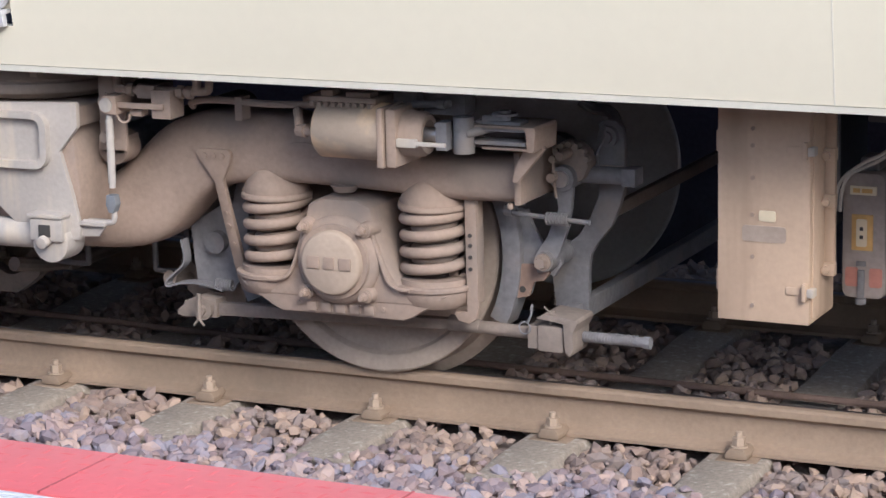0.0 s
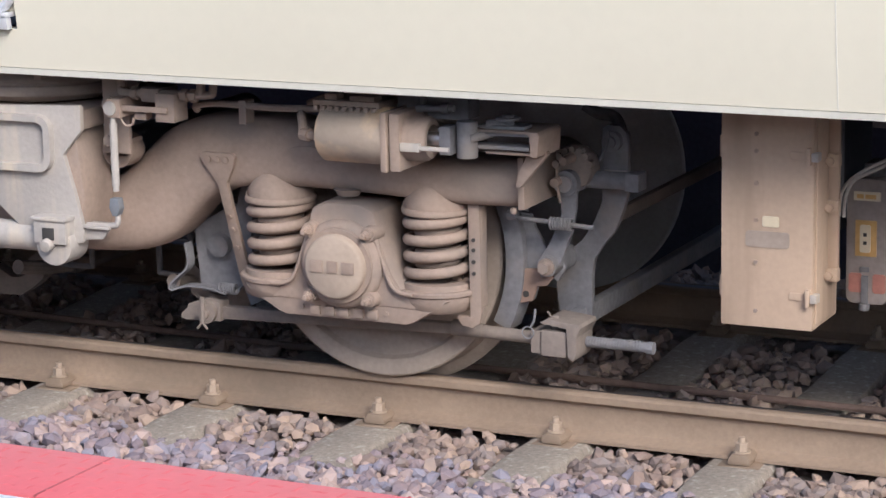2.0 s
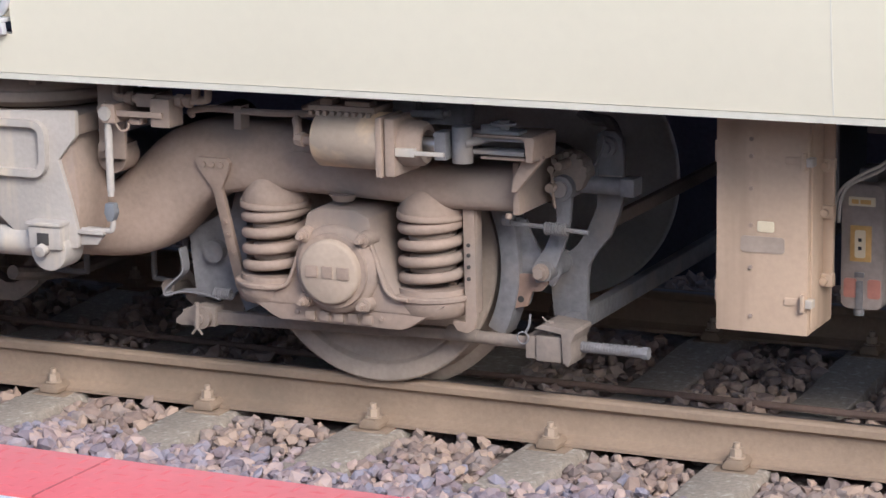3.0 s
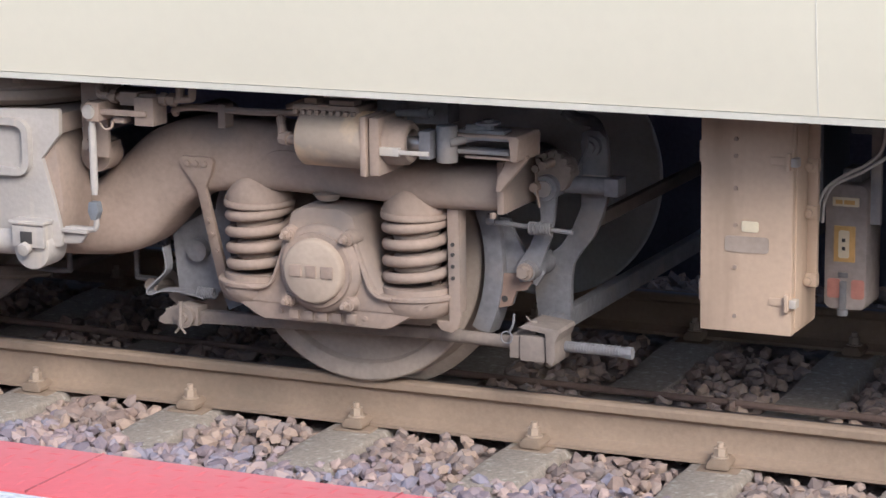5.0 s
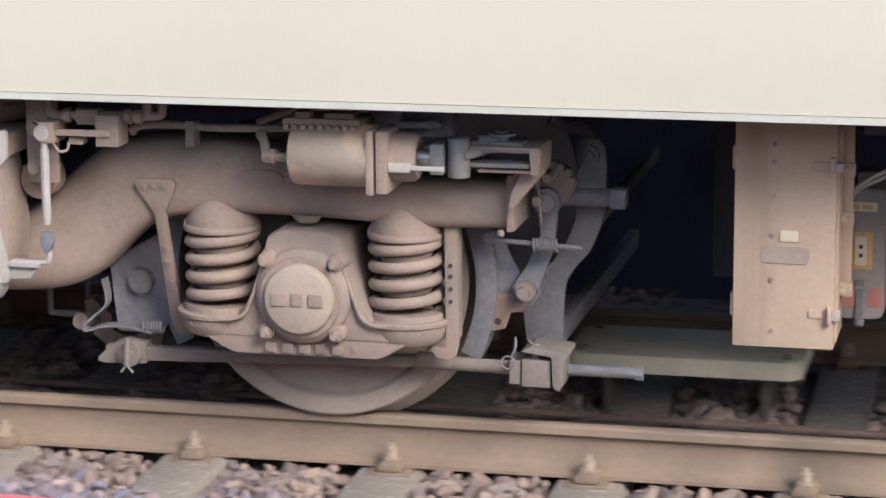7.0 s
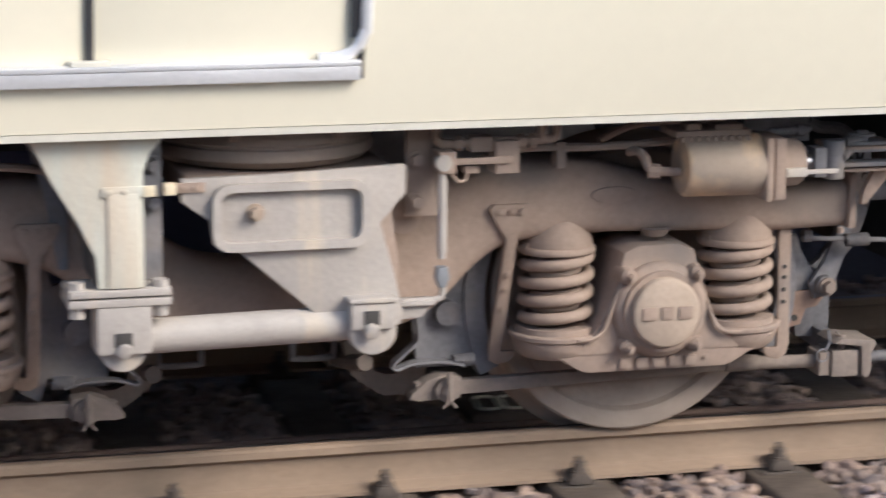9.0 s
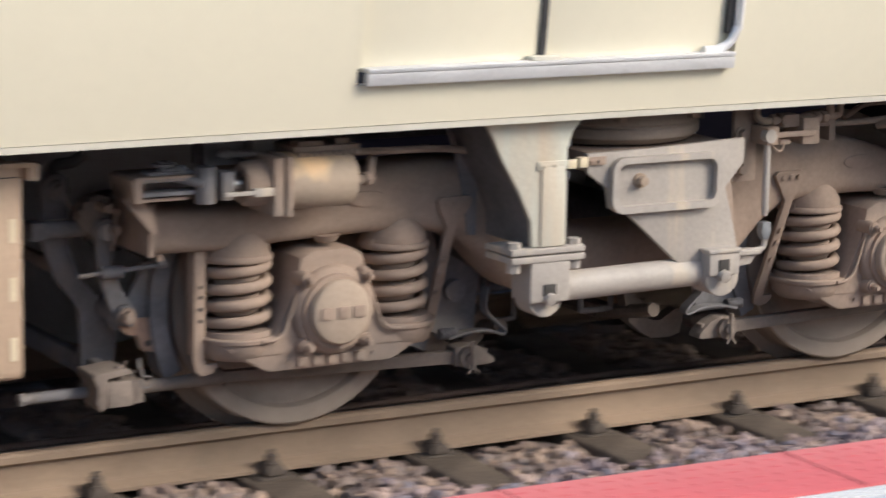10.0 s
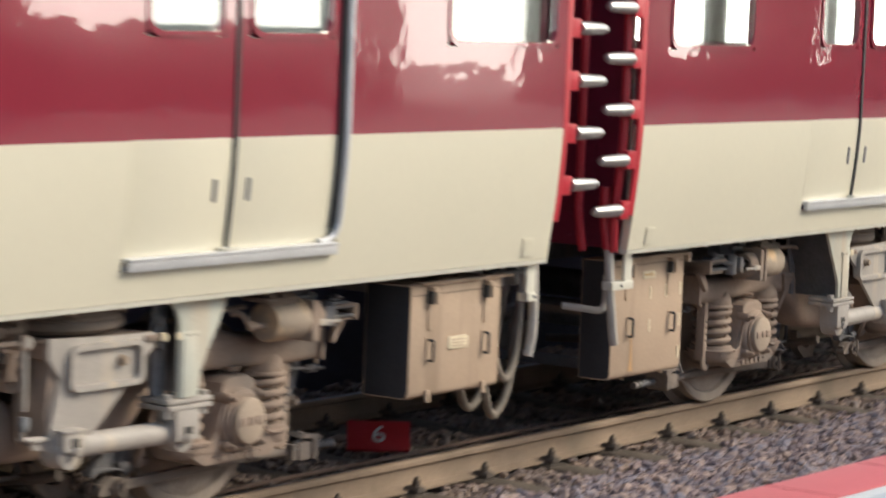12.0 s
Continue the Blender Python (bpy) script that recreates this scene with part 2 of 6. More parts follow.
def writing(name, words, size, depth, material, parent, m, label=""):
    """Raised letters, built from the built-in font and kept as a mesh."""
    cu = bpy.data.curves.new(name, "FONT")
    cu.body, cu.size, cu.extrude, cu.align_x, cu.align_y, cu.resolution_u = words, size, depth, "CENTER", "CENTER", 3
    cu.bevel_depth, cu.bevel_resolution = depth * 0.25, 1
    tmp = bpy.data.objects.new(name, cu)
    me = bpy.data.meshes.new_from_object(tmp)
    bpy.data.objects.remove(tmp)
    me.materials.clear()
    me.materials.append(material)
    ob = new(name, me)
    ob.parent = parent
    ob.matrix_basis = m
    return tagged(ob, label)


UPRIGHT = Matrix.Rotation(radians(90), 4, "X")  # lays writing on a wall that faces -y


# ---- ground and track ----
TRACK = 1.045  # the track's centre line; heights are counted from just under the rail's head
NEAR_RAIL, FAR_RAIL = 0.335, 1.765
PITCH, FIRST = 0.5815, -0.005


def grid_sheet(name, x0, x1, y0, y1, nx, ny, height, material):
    xs, ys = np.linspace(x0, x1, nx), np.linspace(y0, y1, ny)
    verts = [(x, y, height(x, y)) for y in ys for x in xs]
    faces = [(j * nx + i, j * nx + i + 1, (j + 1) * nx + i + 1, (j + 1) * nx + i) for j in range(ny - 1) for i in range(nx - 1)]
    me = bpy.data.meshes.new(name)
    me.from_pydata(verts, [], faces)
    me.materials.append(material)
    return new(name, me)


def bed(x, y):
    """The height of the stones' bed: a level crown that falls off in front of the sleepers' ends."""
    fall = max(0.0, -0.35 - y) * 0.25
    return -0.178 - min(fall, 0.25) + 0.012 * noise.noise((x * 3, y * 3, 0))


def ground():
    ob = grid_sheet("ground", -400, 400, -400, 400, 3, 3, lambda x, y: -0.75, M_PALEGROUND)
    tagged(ob, "pale bare earth round the railway", "ground", kind="structure")
    ob = grid_sheet("ballast_bed", -12, 45, -3.6, 2.75, 200, 60, bed, M_BED)
    tagged(ob, "dark gritty bed under the ballast stones", "ballast bed", kind="structure")


def rail(name, y, label):
    bm = bmesh.new()
    half = [(0.0, 0.018), (0.018, 0.0176), (0.026, 0.0152), (0.0305, 0.009), (0.0312, -0.010), (0.0275, -0.0135), (0.0115, -0.021), (0.008, -0.046), (0.009, -0.085), (0.014, -0.100), (0.028, -0.108), (0.057, -0.117), (0.057, -0.127), (0.0, -0.127)]
    outline = [(-a, b) for a, b in half[1:-1]][::-1] + half[:1] + half[1:-1]
    ends = [[bm.verts.new((x, y + a, b)) for a, b in outline] for x in (-60, 120)]
    n = len(outline)
    for i in range(n):
        j = (i + 1) % n
        f = bm.faces.new((ends[0][i], ends[0][j], ends[1][j], ends[1][i]))
        (ya, za), (yb, zb) = outline[i], outline[j]
        if min(za, zb) > 0.014 and (ya + yb) * (TRACK - y) > -0.004:  # polished towards the gauge side only
            f.material_index = 1
    ob = part(name, bm, [M_RAIL, M_RAILTOP], angle=28)
    tagged(ob, label, "rail", kind="structure")


def sleeper_mesh(material):
    bm = bmesh.new()
    xs = ((-0.11, -0.085), (0.11, 0.085))
    rings = []
    for y, lift in ((-0.155, -0.012), (0.05, 0), (0.54, 0), (0.85, -0.02), (1.24, -0.02), (1.55, 0), (2.04, 0), (2.245, -0.012)):
        z = -0.132 + lift
        rings.append([bm.verts.new(p) for p in ((-0.13, y, z - 0.15), (-0.092, y, z), (0.092, y, z), (0.13, y, z - 0.15))])
    for a, b in zip(rings, rings[1:]):
        for k in range(4):
            bm.faces.new((a[k], a[(k + 1) % 4], b[(k + 1) % 4], b[k]))
    bm.faces.new(rings[0])
    bm.faces.new(rings[-1][::-1])
    return finish("sleeper", bm, material, bevel=0.012)


def fastening(iron, head):
    """The clip, plate and bolt that hold a rail's foot, built round the rail's centre line and facing -y."""
    thing = empty("rail_fastening", pose(0, 0, 0), "dusty brown clip and bolt holding the rail to a sleeper", "rail fastening", "rail fastenings")
    bm = bmesh.new()
    box(bm, -0.062, 0.062, -0.118, 0.0, -0.136, -0.128)
    part("base_plate", bm, iron, thing, bevel=0.003)
    bm = bmesh.new()
    plate(bm, [(-0.034, -0.126), (0.034, -0.126), (0.036, -0.110), (0.022, -0.094), (-0.022, -0.094), (-0.036, -0.110)], -0.112, -0.026)
    part("clip", bm, iron, thing, bevel=0.008)
    bm = bmesh.new()
    cyl(bm, (0, -0.076, -0.12), (0, -0.076, -0.050), 0.010, seg=12)
    cyl(bm, (0, -0.076, -0.096), (0, -0.076, -0.090), 0.026, seg=16)
    cyl(bm, (0, -0.076, -0.090), (0, -0.076, -0.066), 0.0195, seg=6)
    part("bolt", bm, head, thing)
    return thing


def track():
    rail("rail_near", NEAR_RAIL, "brown rusty steel rail with a dull pale running band")
    rail("rail_far", FAR_RAIL, "brown rusty steel rail in the shade under the train")
    concrete, timber = sleeper_mesh(M_CONCRETE), sleeper_mesh(M_TIMBER)
    rng = random.Random(4)
    kinds = {False: fastening(M_RAIL, M_BOLT), True: fastening(M_DIRTYIRON, M_DIRTYIRON)}
    tagged(kinds[True], "dark dirty clip and bolt holding the rail to a timber sleeper")
    placed = set()
    for k in range(-12, 58):
        x = FIRST + k * PITCH + rng.uniform(-0.012, 0.012)
        old = x > 3.2  # beyond this the sleepers are old timber
        ob = new("sleeper", timber if old else concrete)
        ob.location = (x, 0, rng.uniform(-0.004, 0.002))
        ob.rotation_euler = (0, 0, radians(rng.uniform(-0.4, 0.4)))
        if old:
            tagged(ob, "dark brown old timber sleeper half sunk in ballast", "sleeper", "sleepers")
        else:
            tagged(ob, "weathered brown-grey concrete railway sleeper bedded in ballast", "sleeper", "sleepers")
        for y, turn in ((NEAR_RAIL, 0), (NEAR_RAIL, 180), (FAR_RAIL, 0)):
            if (turn or y > 1) and k > 34:
                continue
            m = pose(x, y, 0, 0, 0, turn + rng.uniform(-5, 5))
            if old in placed:
                copy_thing(kinds[old], m)
            else:
                kinds[old].matrix_world = m
                placed.add(old)


def stones(name, spots, size, material, label, seed):
    """Angular broken stones laid at the spots, all in one mesh."""
    rng = np.random.RandomState(seed)
    bm = bmesh.new()
    bmesh.ops.create_icosphere(bm, subdivisions=1, radius=1)
    bm.verts.ensure_lookup_table()
    ico = np.array([v.co[:] for v in bm.verts])
    tri = np.array([[v.index for v in f.verts] for f in bm.faces])
    bm.free()
    shapes = []
    for _ in range(40):
        p = ico * rng.uniform(0.72, 1.12, (12, 1))
        for _ in range(5):  # broken faces
            n = rng.normal(size=3)
            n /= np.linalg.norm(n)
            d = rng.uniform(0.45, 0.8)
            p -= np.maximum(p @ n - d, 0)[:, None] * n
        shapes.append(p * rng.uniform((0.85, 0.65, 0.5), (1.3, 1.0, 0.8)))
    n = len(spots)
    out, faces = np.empty((n * 12, 3)), np.empty((n * 20, 3), int)
    for i, (x, y, z) in enumerate(spots):
        a, b, c = rng.uniform(0, 6.283), rng.normal(0, 0.45), rng.normal(0, 0.45)
        turn = np.array(Euler((b, c, a)).to_matrix())
        out[i * 12:(i + 1) * 12] = (shapes[rng.randint(40)] * size * rng.choice((0.55, 0.8, 1.0, 1.2, 1.45), p=(0.15, 0.25, 0.3, 0.2, 0.1))) @ turn.T + (x, y, z)
        faces[i * 20:(i + 1) * 20] = tri + i * 12
    me = bpy.data.meshes.new(name)
    me.from_pydata(out.tolist(), [], faces.tolist())
    me.materials.append(material)
    return tagged(new(name, me), label, "ballast", kind="stuff")


def ballast():
    rng = np.random.RandomState(7)

    def spots(x0, x1, y0, y1, step, sink):
        out = []
        for y in np.arange(y0, y1, step):
            for x in np.arange(x0, x1, step):
                px, py = x + rng.uniform(-0.5, 0.5) * step, y + rng.uniform(-0.5, 0.5) * step
                near = abs((px - FIRST + PITCH / 2) % PITCH - PITCH / 2)
                z = bed(px, py) + rng.uniform(0.0, 0.03) + sink
                if near < 0.115 and py > -0.17:
                    if py > -0.07 or rng.uniform() < 0.5:
                        continue
                elif near < 0.16 and py > -0.17:
                    z -= 0.012
                if abs(py - NEAR_RAIL) < 0.07 or abs(py - FAR_RAIL) < 0.09:
                    continue
                out.append((px, py, z))
        return out

    near = spots(-4, 22, -1.3, 0.26, 0.040, 0.002) + spots(-4, 22, -1.3, 0.26, 0.0345, 0.018)
    rust = [rng.uniform(-0.10, 0.10) + s[1] > -0.02 for s in near]
    stones("ballast", [s for s, r in zip(near, rust) if not r], 0.0295, M_STONE, "broken purple-grey and pinkish ballast stones beside the rail", 1)
    stones("rusty_ballast", [s for s, r in zip(near, rust) if r], 0.0295, M_STONE_BROWN, "rust-stained brown ballast stones close to the rail", 3)
    stones("shaded_ballast", spots(-8, 24, 0.40, 2.7, 0.040, 0.014), 0.031, M_STONE_BROWN, "brown dusty ballast stones between and beyond the rails", 2)


M_CABLE = mat("rusty_cable_pipe", (0.17, 0.115, 0.09), 0.9, vary=0.2)


def cable():
    bm = bmesh.new()
    rng = random.Random(2)
    tube(bm, [(x, 0.957 - 0.036 * min(max(x, -4), 2.5) + rng.uniform(-0.008, 0.008), -0.118 + rng.uniform(-0.005, 0.005)) for x in range(-10, 40)], 0.012, seg=8, steps=3)
    tagged(part("track_cable", bm, M_CABLE), "thin brown dusty cable pipe lying along the track", "cable")


def transponder():
    thing = empty("track_transponder", pose(2.47, 1.15, -0.06), "flat pale yellowish signalling coil bolted between the rails", "track coil")
    bm = bmesh.new()
    plate(bm, round_rect(-0.36, 0.36, -0.19, 0.19, 0.06), -0.03, 0.03)
    bmesh.ops.rotate(bm, verts=bm.verts, cent=(0, 0, 0), matrix=Matrix.Rotation(radians(90), 3, "X"))
    bmesh.ops.translate(bm, verts=bm.verts, vec=(0, 0, 0.09))
    part("cover", bm, mat("yellowed_plastic", (0.88, 0.77, 0.53), 0.5, vary=0.08), thing, bevel=0.012)
    bm = bmesh.new()
    for x in (-0.24, 0.24):
        box(bm, x - 0.012, x + 0.012, -0.12, 0.18, -0.08, 0.06)
    part("bracket", bm, M_DIRTYIRON, thing, bevel=0.004)
    bm = bmesh.new()
    for x in (-0.31, 0.31):
        for y in (-0.14, 0.14):
            bolt(bm, (x, y, 0.12), 0.012, 0.012, (0, 0, 1))
    part("bolt", bm, M_RAIL, thing)


def stop_sign():
    thing = empty("stopping_point_sign", pose(14.16, 1.06, -0.05, 42, 0, -52), "small red board with a white number lying between the rails", "sign")
    bm = bmesh.new()
    plate(bm, round_rect(-0.16, 0.16, -0.095, 0.095, 0.010), -0.008, 0.008)
    bmesh.ops.rotate(bm, verts=bm.verts, cent=(0, 0, 0), matrix=Matrix.Rotation(radians(-90), 3, "X"))
    part("board", bm, mat("red_enamel", (0.42, 0.025, 0.03), 0.35, vary=0.08), thing, bevel=0.003)
    writing("number", "6", 0.15, 0.002, M_WHITELINE, thing, pose(0, 0, 0.0105), "white painted number")
    bm = bmesh.new()
    for x in (-0.11, 0.11):
        bm = bmesh.new()
        box(bm, x - 0.012, x + 0.012, -0.02, 0.02, -0.12, -0.008)
        part("stake", bm, M_RAIL, thing)


def marker_board():
    thing = empty("marker_board", pose(5.82, 1.12, -0.125, 6, 0, -4), "small dark board with two pale outline marks lying between the rails", "marker")
    bm = bmesh.new()
    box(bm, -0.11, 0.11, -0.09, 0.09, -0.02, 0.010)
    part("board", bm, M_DIRTYIRON, thing, bevel=0.003)
    for x in (-0.042, 0.042):
        bm = bmesh.new()
        ring = round_rect(x - 0.034, x + 0.034, -0.055, 0.055, 0.022)
        tube(bm, [(a, b, 0.012) for a, b in ring + ring[:1]], 0.006, seg=6, rounded=False)
        part("outline_mark", bm, M_LIP, thing, "pale painted outline")


def distance():
    """A low glowing band added round the place to brighten windows and reflections."""
    m = bpy.data.materials.new("backdrop_glow")
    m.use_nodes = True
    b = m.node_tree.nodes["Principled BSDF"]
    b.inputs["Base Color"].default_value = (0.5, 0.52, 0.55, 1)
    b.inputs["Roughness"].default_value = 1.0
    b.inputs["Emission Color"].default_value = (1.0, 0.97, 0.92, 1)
    # the band gives off light itself, for the panes and the glossy paint
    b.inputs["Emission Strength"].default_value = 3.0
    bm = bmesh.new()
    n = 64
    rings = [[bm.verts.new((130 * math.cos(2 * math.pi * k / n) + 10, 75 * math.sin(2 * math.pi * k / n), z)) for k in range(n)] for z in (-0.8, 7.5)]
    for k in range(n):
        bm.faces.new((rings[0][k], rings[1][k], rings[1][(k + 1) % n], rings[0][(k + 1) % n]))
    tagged(part("backdrop", bm, m), "pale glowing band added along the horizon", "backdrop", kind="structure")


def paper_scrap():
    bm = bmesh.new()
    rng = random.Random(5)
    outline = [(-0.05, -0.012), (0.0, -0.02), (0.045, -0.010), (0.05, 0.012), (0.01, 0.015), (-0.045, 0.010)]
    top = [bm.verts.new((x, y, 0.004 + rng.uniform(0, 0.012))) for x, y in outline]
    low = [bm.verts.new((v.co.x, v.co.y, v.co.z - 0.002)) for v in top]
    bm.faces.new(top)
    bm.faces.new(low[::-1])
    for i in range(6):
        bm.faces.new((top[i], low[i], low[(i + 1) % 6], top[(i + 1) % 6]))
    ob = part("paper_scrap", bm, M_LIP)
    ob.location = (-0.317, 1.145, -0.145)
    tagged(ob, "crumpled white paper scrap lying on the ballast", "litter")


# ---- platforms ----
EDGE, PLATFORM = -3.93, 1.10
STRIP_JOINT = 6.077
M_STRIPJOINT = mat("dirty_red_joint", (0.40, 0.09, 0.09), 0.8, vary=0.15)


def platform():
    bm = bmesh.new()
    box(bm, -60, 120, -9.75, EDGE - 0.006, -0.75, PLATFORM - 0.032)
    tagged(part("platform", bm, M_WALL), "grey concrete station platform with straight edge wall", "platform", kind="structure")
    bm = bmesh.new()
    box(bm, -60, 120, EDGE - 0.185, EDGE, PLATFORM - 0.06, PLATFORM)
    strip = tagged(part("platform_edge_strip", bm, M_REDSTRIP, bevel=0.006), "bright red rubber edge strip with a fine tread", "edge strip", kind="structure")
    # raised lozenges of the tread
    verts, faces = [], []
    for i in range(-10, 260):
        for j in range(5):
            x, y = i * 0.032 + (j % 2) * 0.016, EDGE - 0.03 - j * 0.032
            n = len(verts)
            a, b = (0.012, 0.0035) if (i + j) % 2 else (0.0035, 0.012)
            verts += [(x - a, y - b, PLATFORM), (x + a, y - b, PLATFORM), (x + a, y + b, PLATFORM), (x - a, y + b, PLATFORM), (x, y, PLATFORM + 0.0013)]
            faces += [(n + k, n + (k + 1) % 4, n + 4) for k in range(4)]
    me = bpy.data.meshes.new("tread")
    me.from_pydata(verts, [], faces)
    me.materials.append(M_REDSTRIP)
    for i in range(-20, 50):
        bm = bmesh.new()
        box(bm, STRIP_JOINT + 0.4385 * i - 0.0014, STRIP_JOINT + 0.4385 * i + 0.0014, EDGE - 0.184, EDGE - 0.003, PLATFORM - 0.004, PLATFORM + 0.0008)
        part("strip_joint", bm, M_STRIPJOINT, strip)
    tread = new("tread", me)
    tread.parent = strip
    tagged(tread, kind="stuff")
    band = new("platform_white_band")
    tagged(band, "white painted band of slabs behind the edge strip", "platform band", kind="structure")
    bm = bmesh.new()
    box(bm, 0.003, 0.874, -0.205, 0.0, -0.06, 0)
    white = finish("white_slab", bm, M_WHITELINE, bevel=0.005)
    for i in range(-4, 30):
        ob = new("white_slab", white)
        ob.parent = band
        ob.location = (STRIP_JOINT + (i - 7) * 0.877, EDGE - 0.188, PLATFORM - 0.002)
    for dy in (-0.200, -0.212, -0.224):
        bm = bmesh.new()
        box(bm, -4, 30, EDGE + dy - 0.0025, EDGE + dy + 0.0025, PLATFORM - 0.004, PLATFORM + 0.0005)
        part("groove", bm, M_WHITELINE, band)
    paving = new("platform_paving")
    tagged(paving, "grey concrete paving slabs with dark joints", "paving", kind="structure")
    bm = bmesh.new()
    box(bm, 0.004, 0.896, 0.004, 0.896, -0.05, 0)
    slab = finish("paving_slab", bm, M_PAVING, bevel=0.005)
    for i in range(-3, 14):
        for j in range(5):
            ob = new("paving_slab", slab)
            ob.parent = paving
            ob.location = (0.2 + i * 0.9, EDGE - 0.398 - 0.9 * (j + 1), PLATFORM - 0.004)
    bm = bmesh.new()
    box(bm, -60, 120, -9.75, EDGE - 0.19, PLATFORM - 0.03, PLATFORM - 0.02)
    part("paving_bed", bm, M_WALL, paving)
    askew = pose(1.8, -3.865, 0, 0, 0, -1.15) @ pose(-1.8, -EDGE, 0)
    for ob in (strip, band, paving):
        ob.matrix_world = askew
    scene.objects["platform"].matrix_world = askew
    # far platform: its face is coloured for soot and for shade
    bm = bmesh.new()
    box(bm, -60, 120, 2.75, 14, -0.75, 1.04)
    tagged(part("platform_far", bm, M_FARWALL, bevel=0.02), "sooty far platform wall with navy shade in its colour", "platform", kind="structure")
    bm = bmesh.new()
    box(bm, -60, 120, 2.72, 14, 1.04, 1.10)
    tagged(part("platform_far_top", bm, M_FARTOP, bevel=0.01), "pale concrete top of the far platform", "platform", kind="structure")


def back_wall():
    """Unseen wall added behind the platform; its gateways and windows shape the car's reflections."""
    bm = bmesh.new()
    # openings set where the paint and panes are to mirror the glowing backdrop
    openings = [(-14, -12.2, 1.08, 2.9), (-6, -4.5, 1.9, 2.8), (9, 10.8, 1.08, 2.9), (14.2, 15.4, 1.9, 2.8), (19.7, 24.1, 1.86, 2.9), (24.45, 24.75, 1.08, 2.9), (25.15, 27.7, 1.08, 3.0), (30.5, 31.6, 1.6, 2.8), (34.5, 35.0, 1.5, 2.7), (42, 46, 1.08, 3.0)]
    x = -40
    for x0, x1, z0, z1 in openings + [(80, 80, 1, 3)]:
        box(bm, x, x0, -9.8, -9.6, 1.06, 3.2)
        if x1 > x0:
            if z0 > 1.1:
                box(bm, x0, x1, -9.8, -9.6, 1.06, z0)
            box(bm, x0, x1, -9.8, -9.6, z1, 3.2)
        x = x1
    tagged(part("wall_back", bm, M_BACKWALL), "unseen dark wall with openings, added to shape the train's reflections", "wall", kind="structure")


# dark, so that the added wall keeps the maroon's reflections deep
M_BACKWALL = mat("dark_unseen_wall", (0.06, 0.045, 0.04), 0.8, vary=0.2, scale=2)

ground()
track()
ballast()
cable()
transponder()
stop_sign()
marker_board()
distance()
paper_scrap()
platform()
back_wall()


# ---- the train's cars ----
GAP = -4.29  # the middle of the gap between the two cars
SIDE = -0.249
STRIPE = 1.602


def glass():
    m = bpy.data.materials.new("window_glass")
    m.use_nodes = True
    b = m.node_tree.nodes["Principled BSDF"]
    b.inputs["Base Color"].default_value = (0.86, 0.93, 0.92, 1)
    b.inputs["Roughness"].default_value = 0.02
    b.inputs["Transmission Weight"].default_value = 1.0
    b.inputs["IOR"].default_value = 2.0
    return m


M_PANE = glass()
M_LINING = mat("pale_inner_lining", (0.72, 0.71, 0.66), 0.5, vary=0.03)
M_SEAL = mat("black_rubber_seal", (0.03, 0.03, 0.032), 0.6, vary=0.1)


def bar(bm, x0, x1, *r):
    return box(bm, min(x0, x1), max(x0, x1), *r)


def window(owner, x0, x1, z0, z1, y):
    bm = bmesh.new()
    outer, inner = round_rect(x0, x1, z0, z1, 0.07), round_rect(x0 + 0.022, x1 - 0.022, z0 + 0.022, z1 - 0.022, 0.055)
    rings = [[bm.verts.new((x, yy, z)) for x, z in ring] for ring, yy in ((outer, y + 0.03), (outer, y - 0.008), (inner, y - 0.008), (inner, y + 0.03))]
    n = len(outer)
    for r, q in zip(rings, rings[1:]):
        for i in range(n):
            bm.faces.new((r[i], r[(i + 1) % n], q[(i + 1) % n], q[i]))
    frame_ob = part("window_frame", bm, M_RED, owner)
    bm = bmesh.new()
    plate(bm, inner, y + 0.006, y + 0.012)
    part("pane", bm, M_PANE, frame_ob, "clear glass pane that mirrors the sky").visible_shadow = False


